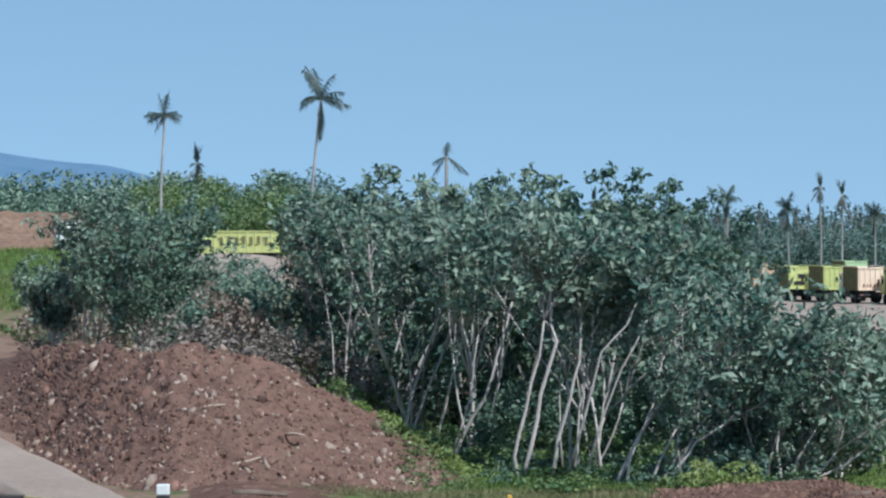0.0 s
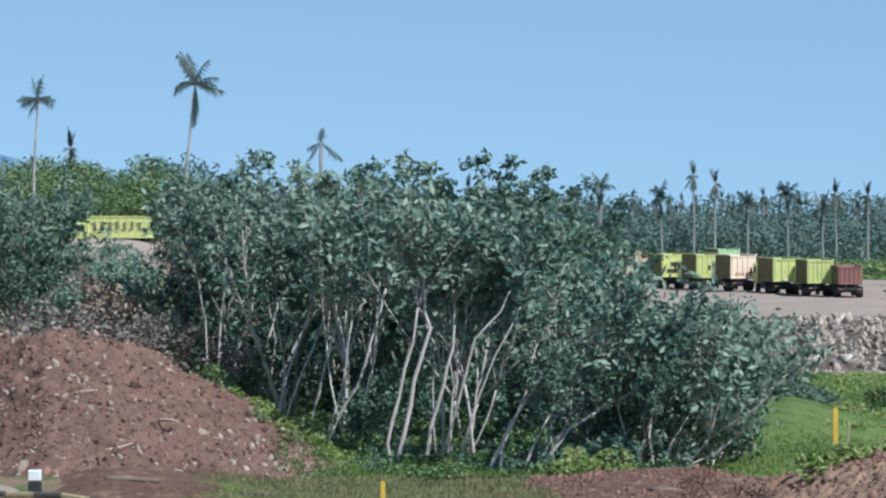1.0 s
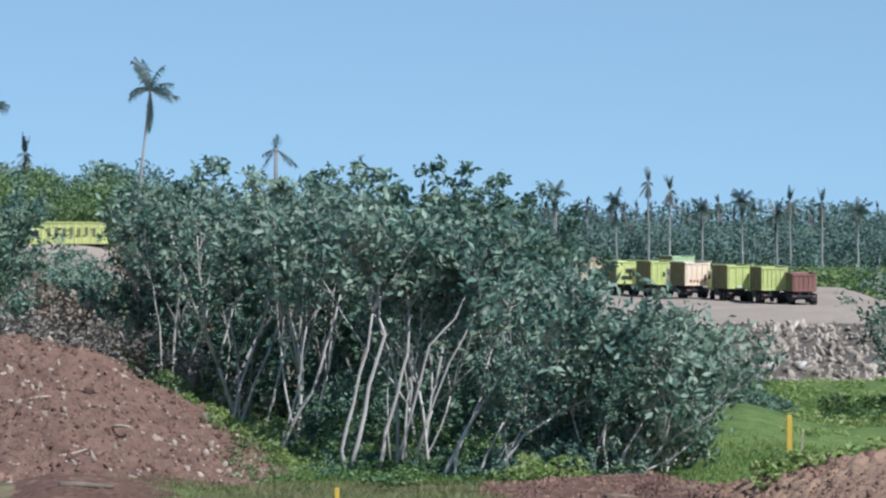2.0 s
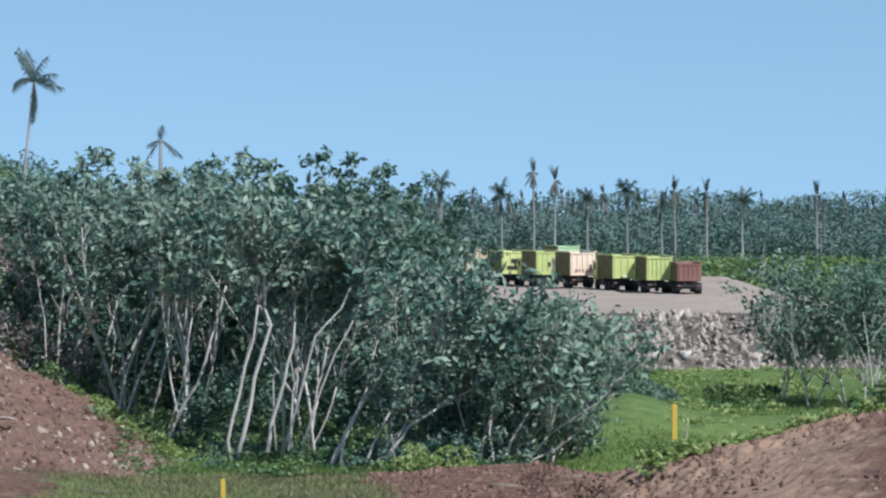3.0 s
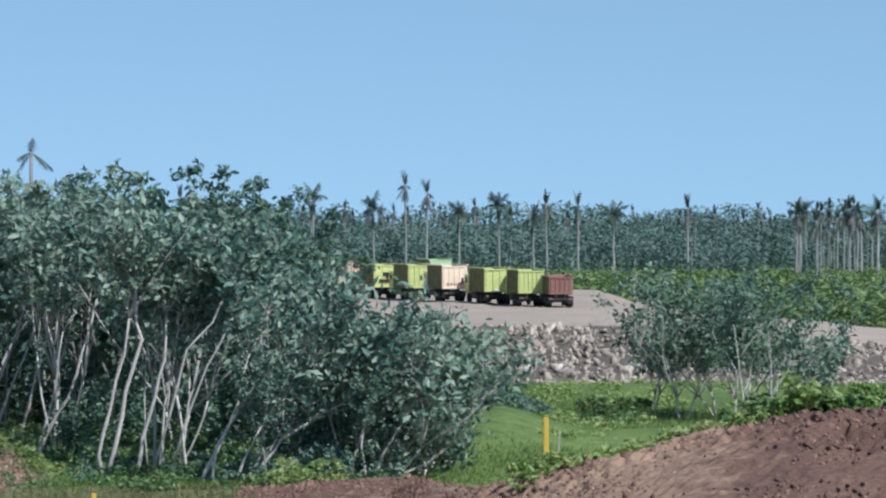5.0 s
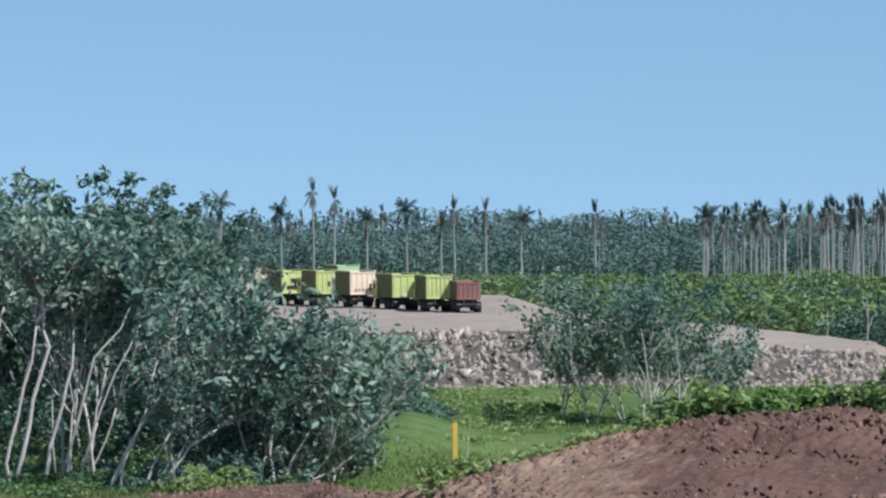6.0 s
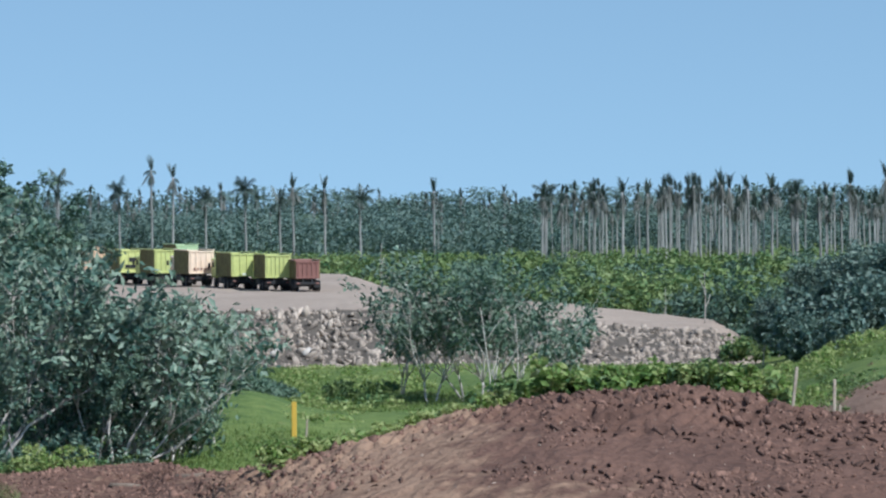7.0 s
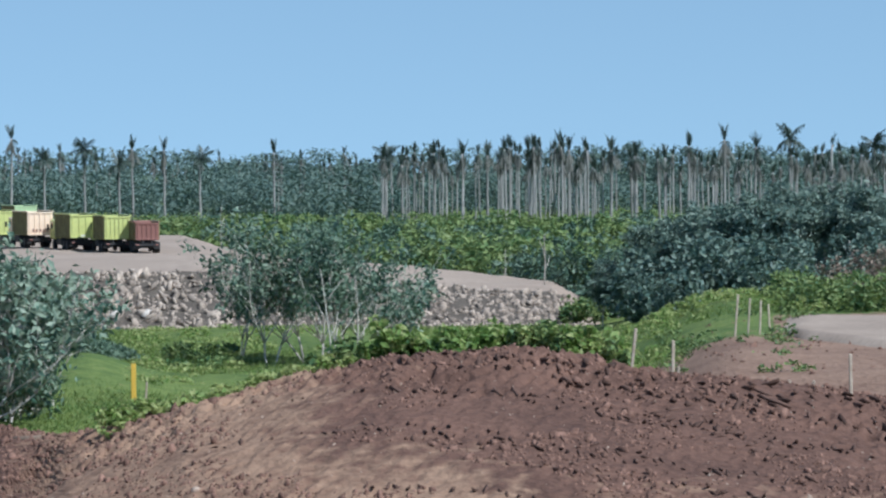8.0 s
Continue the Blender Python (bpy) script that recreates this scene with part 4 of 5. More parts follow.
def by_top(az, d, el, seed, form, lean=0.0, label="", girth=0.22):
    """A palm whose crown's top stands at that elevation above the eye."""
    h = EYE + d * math.tan(radians(el)) - ground_z(az, d) - 2.6
    return palm(far_place(az, d), seed, h, label or "tall coconut palm with a torn upright crown", form, lean, girth)


by_top(-7.9, 372, 2.56, 1, "windblown", 0.085, "tall leaning coconut palm with an open wind-torn crown", 0.16)
by_top(-10.4, 380, 2.3, 2, "cross", 0.045, "tall coconut palm with a sparse broken crown", 0.15)
by_top(-9.75, 520, 1.38, 3, "brush", 0.0, "short coconut palm with a narrow crown")
by_top(-5.55, 330, 1.62, 4, "broken", 0.0, "coconut palm with drooping broken fronds behind the grove")
for k, (az, el, form) in enumerate([(-3.06, 0.62, "brush"), (-0.82, 0.62, "full"), (0.2, 0.42, "full"), (0.74, 0.82, "brush"), (1.1, 0.69, "skirt"), (2.32, 0.47, "full"),
                                    (3.12, 0.5, "skirt"), (3.66, 0.48, "brush"), (4.25, 0.3, "full"), (5.5, 0.42, "brush"), (2.9, 0.25, "full"), (1.65, 0.3, "full"),
                                    (7.38, 0.34, "full"), (7.66, 0.22, "brush"), (8.2, 0.40, "brush"), (8.68, 0.40, "brush"), (9.1, 0.38, "brush"), (9.8, 0.48, "brush"),
                                    (10.48, 0.47, "brush"), (10.8, 0.45, "bare"), (11.2, 0.46, "brush"), (11.6, 0.36, "skirt"), (12.1, 0.32, "brush"), (12.5, 0.52, "brush"),
                                    (13.1, 0.64, "skirt"), (13.62, 0.5, "brush"), (14.2, 0.62, "full"), (14.9, 0.55, "bare"), (15.6, 0.5, "full")]):
    d = float(np.interp(az, [-4, 3, 6, 9, 16], [700, 690, 690, 640, 560])) + 25 * math.sin(k * 2.3)
    by_top(az, d, el, 10 + k, form)

# the stand of palms behind: a few grown once, then repeated
stand = [palm(far_place(7.5 + 0.4 * k, 700), 200 + k, 17.5 + (k % 3), "pale-trunked coconut palm in a dense stand",
              ("brush", "skirt", "brush", "skirt", "skirt", "brush")[k], 0.01 * (k - 3), 0.2, "stand of palms") for k in range(6)]
rg = np.random.default_rng(21)
for k in range(215):
    az = rg.uniform(7.2, 17.5)
    d = float(np.interp(az, [7, 9, 16], [690, 640, 540])) + rg.uniform(-40, 160)
    s = rg.uniform(0.62, 0.92) * float(np.interp(az, [7.2, 9.5, 11.5, 13], [0.84, 0.9, 0.88, 0.78]))
    o = copy_thing(stand[k % 6], Matrix.Translation(far_place(az, d)) @ pose(0, 0, 0, 0, 0, rg.uniform(0, 360)))
    o.scale = (s, s, s)
for k in range(110):
    az = rg.uniform(-3, 7.5)
    d = rg.uniform(760, 1000)
    s = rg.uniform(0.5, 0.8)
    o = copy_thing(stand[k % 6], Matrix.Translation(far_place(az, d)) @ pose(0, 0, 0, 0, 0, rg.uniform(0, 360)))
    o.scale = (s, s, s)

for o in stand:
    o.scale = (0.78, 0.78, 0.78)


# ---------------------------------------------------------------- stands of far foliage, scrub and weeds
def foliage(name, label, category, material, spots, seed, leaf, per, width=0.5, up=1.2):
    """One sheet of growth: every spot (x, y, z, radius, height) is a bush or crown of loose leaves."""
    rng = np.random.default_rng(seed)
    out, mean = [], sum(q[3] for q in spots) / len(spots)
    for x, y, z, r, h in spots:
        n = int(per * min(2.2, (r / mean) ** 2))
        u = unit(rng.normal(size=(n, 3)))
        bud = unit(rng.normal(size=(9, 3)))
        u = unit(bud[rng.integers(9, size=n)] + u * 0.42)
        rad = rng.uniform(0.6, 1.0, (n, 1))
        c = u * rad * (r, r, h / 2) + (x, y, z + h / 2)
        c[:, 2] = np.maximum(c[:, 2], z)
        out.append(leaves(c, rng, leaf, width, up))
    return tagged(obj(name, tri_mesh(name, *joined(out)), material), label, category, kind="stuff")


def spread_spots(seed, n, az0, az1, d0, d1, r, h, ok=None, floor=ground_z):
    rng = np.random.default_rng(seed)
    out = []
    while len(out) < n:
        az, d = rng.uniform(az0, az1), rng.uniform(d0, d1)
        if ok and not ok(az, d):
            n -= 0.25
            continue
        p = at(az, d, floor(az, d))
        s = min(1.45, math.exp(rng.normal() * 0.3))
        out.append((p.x, p.y, p.z - 0.1, r * s, h * s))
    return out


foliage("far_forest", "dense far forest of mixed trees, leaves tinted haze blue", "forest", FAR_HAZE_LEAF,
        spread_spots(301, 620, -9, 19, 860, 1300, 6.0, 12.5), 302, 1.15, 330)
foliage("far_undergrowth", "undergrowth between the palm trunks, leaves tinted haze blue", "undergrowth", FAR_HAZE_LEAF,
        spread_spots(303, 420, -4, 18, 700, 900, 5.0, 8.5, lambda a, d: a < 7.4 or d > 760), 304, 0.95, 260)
foliage("scrub_belt", "belt of bright green scrub and young trees", "scrub", SCRUB,
        spread_spots(305, 330, -4, 12.8, 275, 480, 2.7, 3.9, lambda a, d: d > pad_back(a) + 12), 306, 0.62, 330)
foliage("belt_far_scrub", "low blue-green scrub before the palms", "scrub", SCRUB,
        spread_spots(367, 260, -4, 13, 470, 660, 3.4, 2.3), 368, 0.7, 200)
foliage("scrub_slope", "dark green scrub beside the gravel pad", "scrub", LEAF_DARK,
        spread_spots(307, 110, 9.6, 13.0, 240, 300, 2.2, 3.6, lambda a, d: d > pad_back(a) + 6), 308, 0.5, 260)
foliage("hill_forest", "grey-green wooded slope beyond the haul road", "forest", LEAF,
        spread_spots(309, 420, -16, -4, 490, 760, 4.5, 7.5), 310, 0.9, 170)
foliage("roadside_scrub", "yellow-green scrub along the haul road", "scrub", LEAF_YOUNG,
        spread_spots(311, 150, -11, -4.5, 402, 480, 3.0, 6.5, lambda a, d: a > -10.6), 312, 0.6, 220)
foliage("pad_scrub", "green scrub at the far edge of the gravel pad", "scrub", SCRUB,
        spread_spots(313, 60, -5, 4.4, 400, 425, 2.6, 4.6), 314, 0.6, 200)
foliage("ridge_weeds", "lush bright green weeds along the mound's crest", "weeds", SCRUB_BRIGHT,
        spread_spots(315, 200, 7.1, 11.4, 102, 109, 0.5, 1.15, lambda a, d: True, floor=lambda a, d: floor_z(a, d, (ground, graded))), 316, 0.3, 120)
foliage("ridge_dark_weeds", "dark green weeds among the bright ones on the crest", "weeds", SCRUB,
        spread_spots(369, 90, 6.2, 11.4, 102, 108, 0.45, 1.0, floor=lambda a, d: floor_z(a, d, (ground, graded))), 370, 0.28, 100)
foliage("slope_weeds", "bright green weeds and low bushes on the bank", "weeds", SCRUB_BRIGHT,
        spread_spots(317, 230, 2.7, 7.4, 102, 110, 0.45, 0.55, floor=lambda a, d: floor_z(a, d, (ground, graded))), 318, 0.26, 90)
foliage("grove_undergrowth", "green bushes and saplings under the grove", "undergrowth", SCRUB,
        spread_spots(319, 50, -7.5, 1.8, 136, 178, 0.8, 1.5, lambda a, d: d < float(np.interp(a, [-7.5, -4.3, 1.8], [195, 150, 142]))), 320, 0.2, 200)
foliage("fringe_saplings", "dark leafy saplings along the grove's edge", "undergrowth", LEAF,
        spread_spots(351, 22, -2.0, 0.9, 127, 134, 0.7, 1.3), 352, 0.2, 170)
foliage("fringe_weeds", "bright green weeds at the grove's edge", "weeds", SCRUB_BRIGHT,
        spread_spots(353, 16, -1.5, -0.3, 124, 128, 0.6, 0.9), 354, 0.2, 120)
# dark leaf colour stands in for the shade under the canopy
foliage("grove_shade_bushes", "bushes deep in the grove, its shade painted into their leaves", "undergrowth", LEAF_DARK,
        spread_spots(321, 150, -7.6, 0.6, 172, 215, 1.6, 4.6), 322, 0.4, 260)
foliage("marsh_bushes", "low green bushes at the riprap's foot", "weeds", SCRUB_BRIGHT,
        spread_spots(323, 16, 2.6, 8.0, 196, 232, 0.9, 0.55), 324, 0.28, 120)
foliage("wood_edge", "leafy green edge of the wood", "undergrowth", LEAF_WOOD,
        spread_spots(327, 120, 11.4, 18.8, 222, 238, 1.7, 3.6), 328, 0.45, 260)
foliage("yard_weeds", "green weeds and shrubs behind the gravel yard", "weeds", SCRUB,
        spread_spots(329, 70, 14.2, 18.8, 182, 205, 1.1, 1.6), 330, 0.3, 200)
foliage("yard_dry_bushes", "withered reddish bushes behind the gravel yard", "bushes", LEAF_DRY,
        spread_spots(331, 26, 15.0, 18.8, 196, 206, 1.3, 2.6), 332, 0.3, 200)
foliage("plateau_weeds", "bright weeds and low shrubs behind the graded mound", "weeds", SCRUB_BRIGHT,
        spread_spots(333, 150, 10.4, 15.2, 130, 222, 0.7, 0.7, lambda a, d: a < 12.3 or d > 180), 334, 0.25, 90)
# dark-leaved spots along a curved band beside the hump
foliage("ditch_weeds", "band of dark weeds across the meadow", "weeds", LEAF_DARK,
        [(*at(a, d, ground_z(a, d) - 0.1)[:], 1.15, 0.8) for a, d in ((1.3 + 1.6 * k / 59 + 0.12 * math.sin(k * 2.7), 232 - 46 * (k / 59) ** 1.7 + 5 * math.sin(k * 5.1)) for k in range(60))], 360, 0.3, 150)
foliage("heap_rim_weeds", "bright green weeds creeping over the soil heap's rim", "weeds", SCRUB_BRIGHT,
        spread_spots(371, 130, -7.3, -4.7, 132, 146, 0.45, 0.4, lambda a, d: d > float(np.interp(a, [-7.3, -6, -4.7], [142, 137, 130])), floor=lambda a, d: floor_z(a, d, (ground, heap))), 372, 0.2, 80)
foliage("heap_foot_grass", "thin olive grass on the soil heap's low end", "grass", LEAF_YOUNG,
        spread_spots(373, 150, -6.4, -4.6, 122, 140, 0.5, 0.2, floor=lambda a, d: floor_z(a, d, (ground, heap))), 374, 0.15, 60)
foliage("meadow_tufts", "yellow-green tufts in the meadow", "weeds", SCRUB_BRIGHT,
        spread_spots(361, 80, 2.8, 5.4, 156, 238, 0.8, 0.5), 362, 0.24, 80)
# weeds added to darken the ground where the grove's shade falls
foliage("verge_weeds", "low weeds that darken the shaded verge before the grove", "weeds", SCRUB,
        spread_spots(363, 210, -5.6, 0.8, 121, 150, 0.6, 0.45, lambda a, d: d > float(np.interp(a, [-5.6, -4.6, -3.5, 0.8], [140, 128, 124, 124]))), 364, 0.2, 110)
# shade at the stems' feet put into the darker leaf colour
foliage("verge_shade_weeds", "weeds under the stems, leaf colour darkened for shade", "weeds", LEAF_DARK,
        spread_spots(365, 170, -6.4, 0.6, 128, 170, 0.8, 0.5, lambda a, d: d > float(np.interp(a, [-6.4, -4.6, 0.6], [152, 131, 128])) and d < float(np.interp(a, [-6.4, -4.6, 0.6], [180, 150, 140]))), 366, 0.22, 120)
foliage("meadow_bushes", "dark low bushes in the meadow", "weeds", SCRUB,
        spread_spots(335, 8, 3.2, 5.4, 178, 215, 0.9, 0.7), 336, 0.28, 170)
foliage("belt_young_trees", "young dark green trees in the scrub belt", "trees", LEAF_DARK,
        spread_spots(337, 150, -3, 12.5, 300, 440, 2.0, 4.4, lambda a, d: d > pad_back(a) + 25), 338, 0.55, 320)
foliage("belt_yellow_bushes", "yellow-green bushes at the edge of the pad", "bushes", LEAF_YOUNG,
        spread_spots(339, 190, -1.5, 12.0, 290, 480, 1.8, 3.4, lambda a, d: pad_back(a) + 6 < d < pad_back(a) + 70), 340, 0.55, 180)
foliage("left_slope_scrub", "grey-green brush on the slope below the haul road", "brush", LEAF,
        spread_spots(341, 130, -12.4, -7.4, 192, 305, 1.5, 2.3), 342, 0.36, 170)
foliage("left_dry_scrub", "dry pinkish brush on the slope below the haul road", "brush", LEAF_DRY,
        spread_spots(343, 60, -12.6, -7.4, 186, 240, 1.2, 1.8), 344, 0.3, 120)
foliage("heap_pale_brush", "bleached pinkish brush behind the soil heap", "brush", LEAF_PINK,
        spread_spots(355, 80, -10.6, -5.9, 168, 182, 0.7, 2.6), 356, 0.32, 70)
foliage("pad_end_weeds", "weeds where the gravel pad runs out", "weeds", SCRUB,
        spread_spots(357, 26, 10.2, 11.4, 244, 262, 1.1, 1.6), 358, 0.4, 150)
foliage("grove_dry_leaves", "pale withered leaves deep in the grove", "brush", LEAF_DRY,
        spread_spots(345, 30, -8.6, -5.2, 178, 192, 1.0, 3.2), 346, 0.3, 60)
# dark leaves paint the shaded gaps between the front stems
foliage("grove_inner_bushes", "leafy bushes between the grove's stems, shade in their colour", "undergrowth", LEAF_DARK,
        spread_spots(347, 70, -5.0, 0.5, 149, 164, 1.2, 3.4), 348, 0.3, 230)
foliage("sparse_weeds", "sparse weeds on the bare earth before the yard", "weeds", SCRUB,
        spread_spots(349, 46, 12.0, 14.6, 128, 180, 0.5, 0.45), 350, 0.2, 60)
foliage("left_field_weeds", "dry weeds on the sloping field", "weeds", LEAF_YOUNG,
        spread_spots(325, 70, -15, -11.8, 200, 330, 1.0, 0.9), 326, 0.3, 90)


def grass(name, label, seed, n, az0, az1, d0, d1, blade, ok=None, material=None):
    rng = np.random.default_rng(seed)
    cs = []
    for _ in range(n):
        az, d = rng.uniform(az0, az1), rng.uniform(d0, d1)
        if ok is None or ok(az, d):
            cs.append(at(az, d, ground_z(az, d) + 0.3 * blade))
    c = np.array([q[:] for q in cs])
    nor = unit(rng.normal(size=c.shape) * (1, 1, 0.3))
    tip = c + rng.normal(size=c.shape) * (0.12, 0.12, 0.05) + np.array((0, 0, 1)) * blade * rng.uniform(0.4, 1.1, (len(c), 1))
    side = unit(np.cross(nor, (0, 0, 1.0))) * blade * 0.16
    v = np.stack([c - side - (0, 0, 0.3 * blade), c + side - (0, 0, 0.3 * blade), tip], 1).reshape(-1, 3)
    return tagged(obj(name, tri_mesh(name, v, np.arange(len(c) * 3).reshape(-1, 3)), material or GRASS), label, "grass", kind="stuff")


grass("grass_meadow", "lush green grass below the riprap", 401, 90000, -1, 10.5, 128, 243, 0.17)
grass("grass_verge", "short green grass in front of the grove", 402, 50000, -6.5, 0.5, 126, 185, 0.17, lambda a, d: d < float(np.interp(a, [-6.5, 0.5], [190, 150])))
grass("grass_dry_verge", "short dry olive grass on the flat before the soil heap", 405, 26000, -9.5, -1.5, 110, 127, 0.13, material=GRASS_DRY)
grass("grass_field", "green grass on the sloping field", 403, 16000, -15.5, -11.3, 250, 440, 0.5)
grass("grass_plateau", "short grass behind the graded mound", 404, 26000, 10.2, 18.5, 118, 225, 0.2, lambda a, d: a < 12.4 or d > 182)

# ---------------------------------------------------------------- posts, stakes and barrier
def stake(place, height, tilt, material, name, label, category, group, width=0.09):
    t = group_of(label, category, name, place, 0, group)
    bm = bmesh.new()
    box(bm, (0, 0, height / 2 - 0.1), (width, width * 0.8, height + 0.2), 0.012, pose(0, 0, 0, tilt * 0.4, tilt))
    part("shaft", bm, material, t)
    return t


yp = stake(at(3.11, 150, floor_z(3.11, 150)), 1.68, 0, POST_YELLOW, "marker_post", "yellow painted marker post in the grass", "post", "", 0.22)
stake(place_on(3.32, 150), 0.95, 3, WOOD, "marker_stake", "small pale stake beside the yellow post", "stake", "survey stakes", 0.09)
stake(place_on(-4.52, 112), 0.75, 0, POST_YELLOW, "marker_post", "short orange-yellow post in front of the grove", "post", "", 0.15)
for az, d, h, tilt in [(11.55, 101, 1.35, 6), (12.22, 100, 1.0, 1), (15.2, 99, 1.15, -1), (9.33, 104, 1.1, 5), (10.9, 103, 0.75, -3), (11.4, 118, 1.2, 2), (11.75, 122, 1.1, -2),
                       (13.29, 159, 2.0, 4), (13.5, 164, 1.7, 3), (13.69, 161, 1.6, 2), (13.84, 166, 1.3, -3), (16.1, 101, 0.8, 4), (12.3, 106, 0.7, 3), (6.5, 104, 1.0, -2), (13.0, 112, 0.5, 0),
                       (14.55, 108, 0.45, 12), (14.2, 110, 0.4, -10)]:
    stake(at(az, d, floor_z(az, d, (ground, graded))), h, tilt, WOOD, "survey_stake", "weathered wooden survey stake in bare earth", "stake", "survey stakes")


def barrier(az0, d0, az1, d1, n):
    """A low rail of painted lengths, yellow and black by turns, on short legs."""
    t = group_of("low yellow and black striped rail barrier along the road", "barrier", "road_barrier", at(az0, d0, ground_z(az0, d0)))
    o = t.matrix_world.translation
    for k in range(n):
        ends = []
        for f in (k / n, (k + 1) / n):
            a, d = az0 + (az1 - az0) * f, d0 + (d1 - d0) * f
            ends.append(at(a, d, ground_z(a, d) + 0.6 + 0.1 * rough((a, 0, 0), 0.8)) - o)
        part("rail_length", tube(bmesh.new(), ends, [0.11, 0.11], 8), (RAIL_YELLOW, RAIL_BLACK)[k % 2], t)
        if k % 2 == 0:
            bm = bmesh.new()
            box(bm, ends[0] + Vector((0, 0, -0.33)), (0.12, 0.12, 0.68), 0.01)
            part("leg", bm, BLACK, t)
    return t


barrier(-14.5, 118, -7.6, 102, 15)


def marker_box(place):
    t = group_of("small white block with a black base beside the rail", "marker", "marker_block", place)
    for name, z, h, mm in (("base", 0.35, 0.7, BLACK), ("cap", 0.9, 0.36, WHITE)):
        bm = bmesh.new()
        box(bm, (0, 0, z), (0.42, 0.3, h), 0.03)
        part(name, bm, mm, t)
    return t


marker_box(at(-10.37, 112.6, ground_z(-10.37, 112.6)))


def dead_log(place, turn, length, r, label):
    t = group_of(label, "log", "fallen_log", place, turn, "fallen logs")
    rng = np.random.default_rng(int(length * 100))
    part("stem", tube(bmesh.new(), bent(rng, (0, 0, r * 0.6), (1, 0, 0.03), length, 5, 0.06, 0), [r, r * 0.95, r * 0.9, r * 0.8, r * 0.7, r * 0.5], 8), LOG, t, soft=True)
    return t


for az, d, turn, ln, r in [(-9.2, 116, 14, 1.9, 0.13), (-6.9, 116, -9, 1.5, 0.1), (1.1, 113, -10, 2.2, 0.12), (0.0, 116, 14, 1.8, 0.1)]:
    dead_log(at(az, d, floor_z(az, d)), turn, ln, r, "dark fallen log on bare earth")

def dead_sapling(place, seed, height, label):
    rng = np.random.default_rng(seed)
    t = group_of(label, "dead tree", "dead_tree", place, 0, "dead saplings")
    stem = bent(rng, (0, 0, -0.2), (0, 0, 1), height, 6, 0.05, 0.03)
    part("trunk", tube(bmesh.new(), stem, [0.06 * (1 - 0.12 * k) for k in range(7)], 6), BARK, t, soft=True)
    for k in (2, 3, 4):
        a = rng.uniform(0, 6.28)
        tw = bent(rng, stem[k], (math.cos(a), math.sin(a), 1.2), height * 0.3, 3, 0.1, 0.1)
        part("limb", tube(bmesh.new(), tw, [0.035, 0.03, 0.02, 0.01], 5), BARK, t, soft=True)
    return t


for k, (az, d, h) in enumerate([(10.06, 268, 4.2), (9.4, 300, 4.6), (11.3, 252, 3.4), (12.4, 238, 4.0), (13.4, 232, 4.4), (14.3, 230, 4.6), (15.2, 228, 4.2), (4.6, 330, 4.4), (6.9, 182, 5.2), (6.45, 181, 5.6), (7.3, 187, 4.6)]):
    dead_sapling(at(az, d, floor_z(az, d)), 700 + k, h, "pale leafless sapling standing in the scrub")


def dead_branch(place, turn, length, label):
    t = group_of(label, "branch", "fallen_branch", place, turn, "fallen branches")
    rng = np.random.default_rng(int(length * 1000))
    part("stem", tube(bmesh.new(), bent(rng, (0, 0, 0.08), (1, 0, 0.05), length, 5, 0.1, 0), [0.07, 0.065, 0.06, 0.05, 0.04, 0.02], 6), STRAW, t, soft=True)
    return t


for az, d, turn, ln in [(13.6, 116, -12, 1.9), (14.0, 113, 8, 1.1), (14.5, 120, -20, 1.4), (-11.2, 132, 5, 1.6), (-9.9, 131, -8, 1.4), (-12.2, 140, 10, 1.8), (-9.2, 126, 15, 1.1), (-8.3, 130, -30, 1.0)]:
    dead_branch(at(az, d, floor_z(az, d)), turn, ln, "pale broken branch lying on bare earth")

# ---------------------------------------------------------------- clods and stones
rg = np.random.default_rng(501)
SHAPES = [rock_shape(rg, 8 + k % 4) for k in range(12)]


def debris(name, label, category, material, sheet_ob, n, az0, az1, d0, d1, size, seed, ok=None):
    rng = np.random.default_rng(seed)
    ps, ss = [], []
    while n > 0:
        n -= 1
        az, d = rng.uniform(az0, az1), rng.uniform(d0, d1)
        if ok and not ok(az, d):
            continue
        h = drop(sheet_ob, az, d)
        if h is None or h < ground_z(az, d) - 0.05:
            continue
        s = size * math.exp(rng.normal() * 0.45)
        ps.append(at(az, d, h - 0.08 * s)[:])
        ss.append(s)
    return tagged(obj(name, tri_mesh(name, *scattered(SHAPES, ps, ss, rng)), material), label, category, kind="stuff")


debris("heap_clods", "loose red-brown clods over the soil heap", "clods", CLOD, heap, 9000, -14.5, -5.4, 121, 172, 0.2, 510)
# dark clods paint in the shaded holes of the heap
debris("heap_dark_clods", "dark clods standing for shaded pits in the soil heap", "clods", TREAD_SHADE, heap, 3000, -14.5, -5.4, 121, 165, 0.24, 518)
debris("heap_stones", "pale broken stones in the soil heap", "stones", STONE_PALE, heap, 1700, -14.5, -5.6, 121, 165, 0.24, 511)
debris("mound_clods", "dark clods of earth turned up on the graded mound", "clods", CLOD, graded, 19000, 0.5, 17.5, 76, 106, 0.15, 512, lambda a, d: rough(at(a, d), 3.2, 9.0) + 0.5 * smooth(94, 101, d) > 0.1 + 0.15 * random.random())
debris("heap_rocks", "larger pale stones lying on the soil heap", "stones", STONE_PALE, heap, 240, -14.0, -6.2, 121, 160, 0.32, 515)
debris("plateau_clods", "clods of earth strewn behind the graded mound", "clods", CLOD, ground, 500, 11.5, 18.0, 112, 176, 0.2, 516)
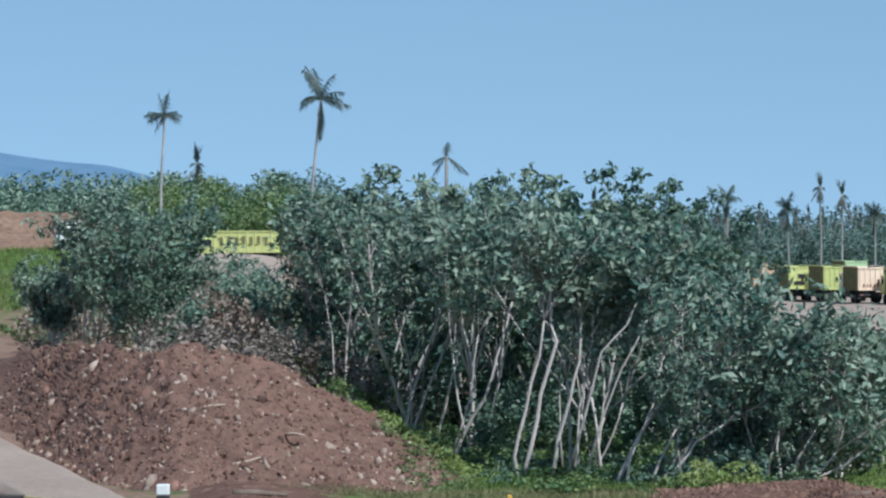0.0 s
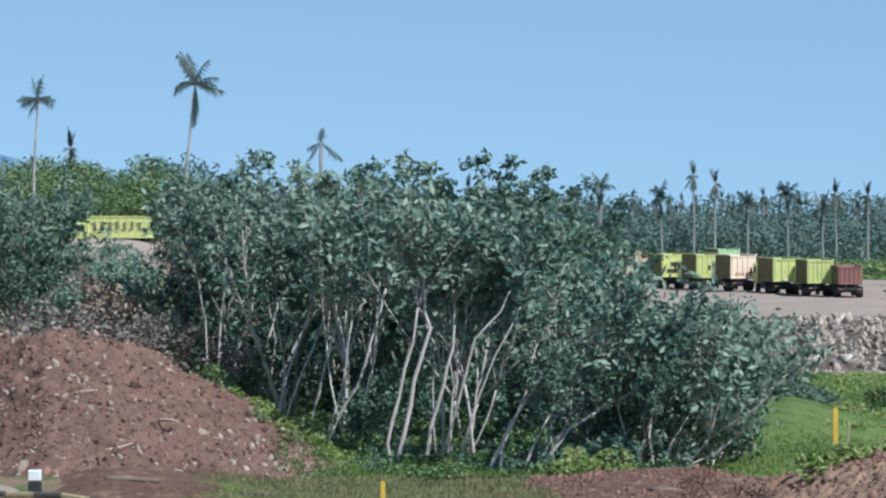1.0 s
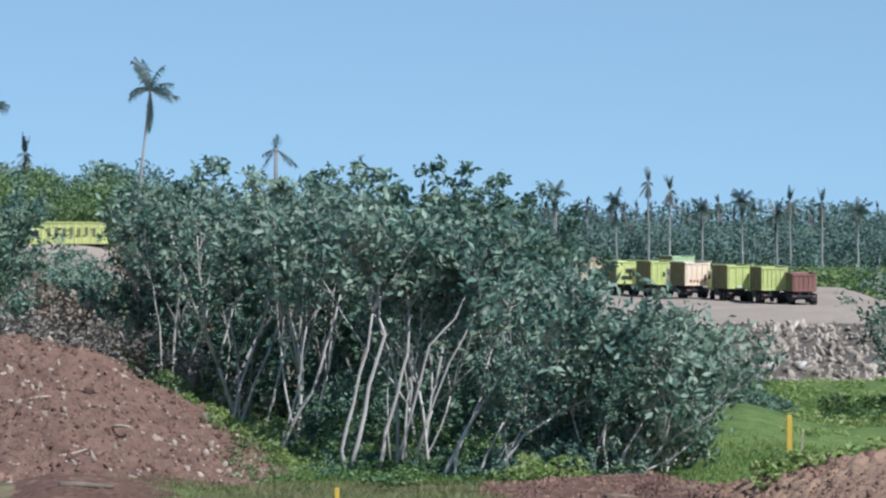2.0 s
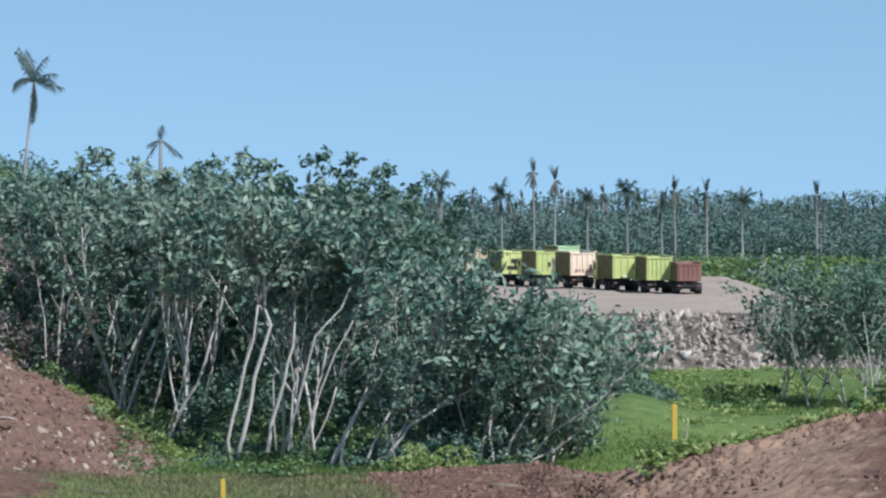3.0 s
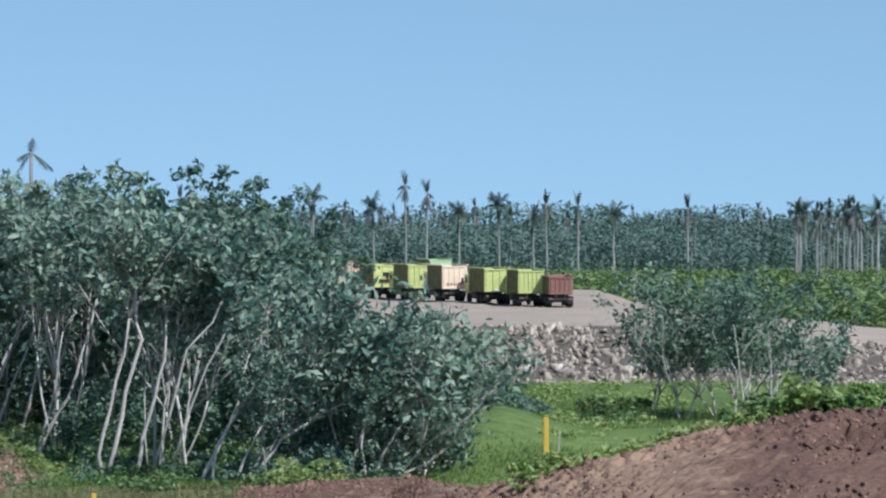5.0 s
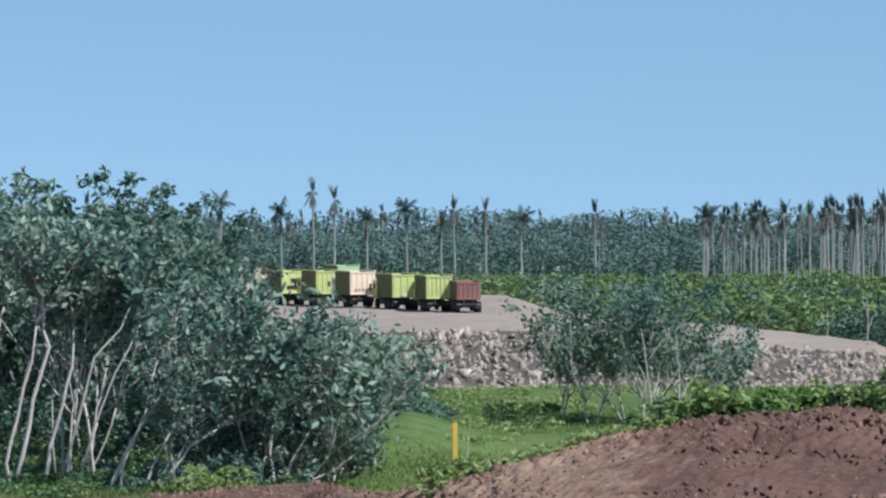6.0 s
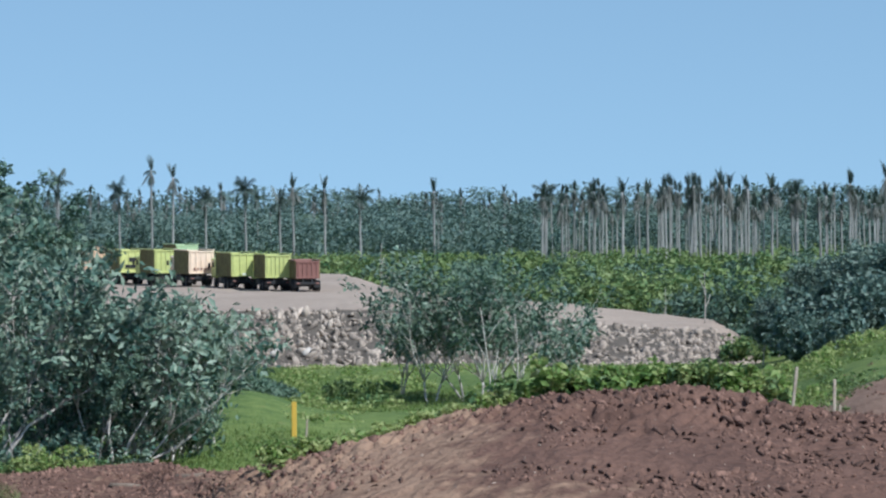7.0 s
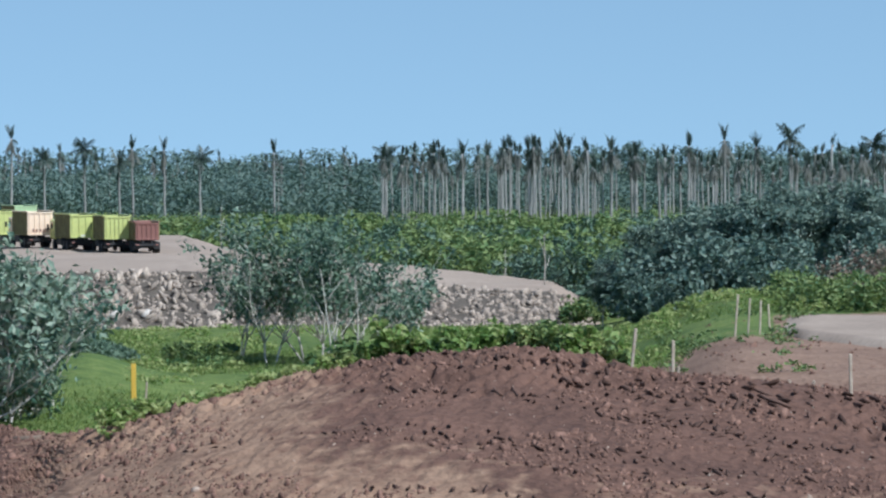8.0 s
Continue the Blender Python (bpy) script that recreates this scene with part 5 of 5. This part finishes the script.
debris("mound_stones", "small pale stones on the graded mound", "stones", STONE_PALE, graded, 500, 0.5, 17, 76, 108, 0.09, 513)
debris("ridge_rubble", "dark rubble and clods before the grove", "rubble", CLOD, graded, 3600, -2.6, 3.2, 104, 126, 0.17, 514)

def tread_marks(name, bands, seed, size):
    """Rows of earth lumps pressed up by crawler tracks, band after band across the graded mound."""
    rng = np.random.default_rng(seed)
    out = []
    for az0, d0, az1, d1, wide in bands:
        a, b = at(az0, d0), at(az1, d1)
        run = b - a
        n = int(run.length / (0.3 * size))
        cross = Vector((run.y, -run.x, 0)).normalized()
        for k in range(n):
            for lane in range(wide):
                if rng.uniform() < 0.3:
                    continue
                p = a + run * ((k + rng.normal() * 0.12) / n) + cross * (lane * 0.55 + rng.normal() * 0.07)
                az, d = math.degrees(math.atan2(p.x, p.y)), math.hypot(p.x, p.y)
                h = drop(graded, az, d)
                if h is None:
                    continue
                v, t = SHAPES[rng.integers(len(SHAPES))]
                r = np.array(Euler((rng.normal() * 0.2, rng.normal() * 0.2, math.atan2(cross.y, cross.x) + 0.5 + rng.normal() * 0.25)).to_matrix())
                out.append(((v * (0.6 * size, 0.15 * size, 0.24 * size) * rng.uniform(0.6, 1.3)) @ r.T + (p.x, p.y, h + 0.01), t))
    # the dashes' shadows are put into the lumps' dark colour
    return tagged(obj(name, tri_mesh(name, *joined(out)), TREAD_SHADE), "rows of crawler-track earth lumps, shadow in their dark colour", "track marks", kind="stuff")


tread_marks("crest_lumps", [(6.8, 100.5, 17.5, 98.2, 3), (8.6, 98.6, 17.5, 96, 3), (10.5, 96.8, 17.5, 93.6, 2)], 519, 1.5)
tread_marks("tread_lumps", [ (5.8, 96.5, 13.0, 93, 1), (9.5, 94.2, 17.5, 90.5, 2), (6.5, 92, 12.0, 88.5, 1), (8.0, 90, 17.5, 86, 2),
             (10.0, 87, 17.5, 83, 2), (4.0, 93, 8.5, 90, 1), (7.0, 85.5, 13.0, 82, 1), (11.5, 96, 15.0, 88, 2)], 517, 1.0)

# ---------------------------------------------------------------- riprap boulders
BOULDERS = []
for k, (v, t) in enumerate(SHAPES):
    me = tri_mesh("boulder", v, t)
    me.materials.append(ROCK)
    BOULDERS.append(me)
riprap = new("riprap_slope")
tagged(riprap, "slope of broken grey boulders below the gravel pad", "riprap", kind="structure")
riprap.location = at(3.0, 249, 0)
rg = np.random.default_rng(601)
fill_p, fill_s, count = [], [], 0
for k in range(4500):
    az, u = rg.uniform(-5.0, 10.9), rg.uniform(0, 1)
    d = pad_front(az) - 11 + 11.2 * u
    z = 0.15 + (pad_z(az) - 0.15) * min(1, max(0, (d - (pad_front(az) - 9)) / 9))
    s = 0.6 * math.exp(rg.normal() * 0.3)
    if 1.4 < az < 5.2 and s > 0.64 and count < 300:
        count += 1
        o = new("boulder", BOULDERS[k % 12])
        o.parent = riprap
        o.matrix_basis = Matrix.Translation(at(az, d, z + 0.1 * s) - riprap.location) @ pose(0, 0, 0, *rg.uniform(-180, 180, 3)) @ Matrix.Diagonal((s * 1.3, s, s * 0.9, 1))
    else:
        fill_p.append(at(az, d, z)[:])
        fill_s.append(s)
white_stone = tri_mesh("boulder", *SHAPES[3])
white_stone.materials.append(STONE_LIGHT)
for az, d, s in ((2.83, 246, 0.85), (3.38, 246.5, 0.9)):
    o = new("boulder", white_stone)
    o.parent = riprap
    o["label"] = "whitish boulder"
    o.matrix_basis = Matrix.Translation(at(az, d, 1.35) - riprap.location) @ pose(0, 0, 0, 40, -30, 20) @ Matrix.Diagonal((s * 1.5, s, s, 1))
fill = obj("boulder_fill", tri_mesh("boulder_fill", *scattered(SHAPES, fill_p, fill_s, rg)), ROCK_FILL, riprap)
fill.matrix_parent_inverse = Matrix.Translation(-riprap.location)
fill["kind"] = "stuff"
debris("pad_rubble", "low heap of grey rubble on the gravel pad", "rubble", ROCK_FILL, pad, 420, 4.2, 6.3, 256, 300, 0.6, 602, lambda a, d: abs(a - 4.9) < 0.55 and 268 < d < 292 or a > 5.3 and d < 284)
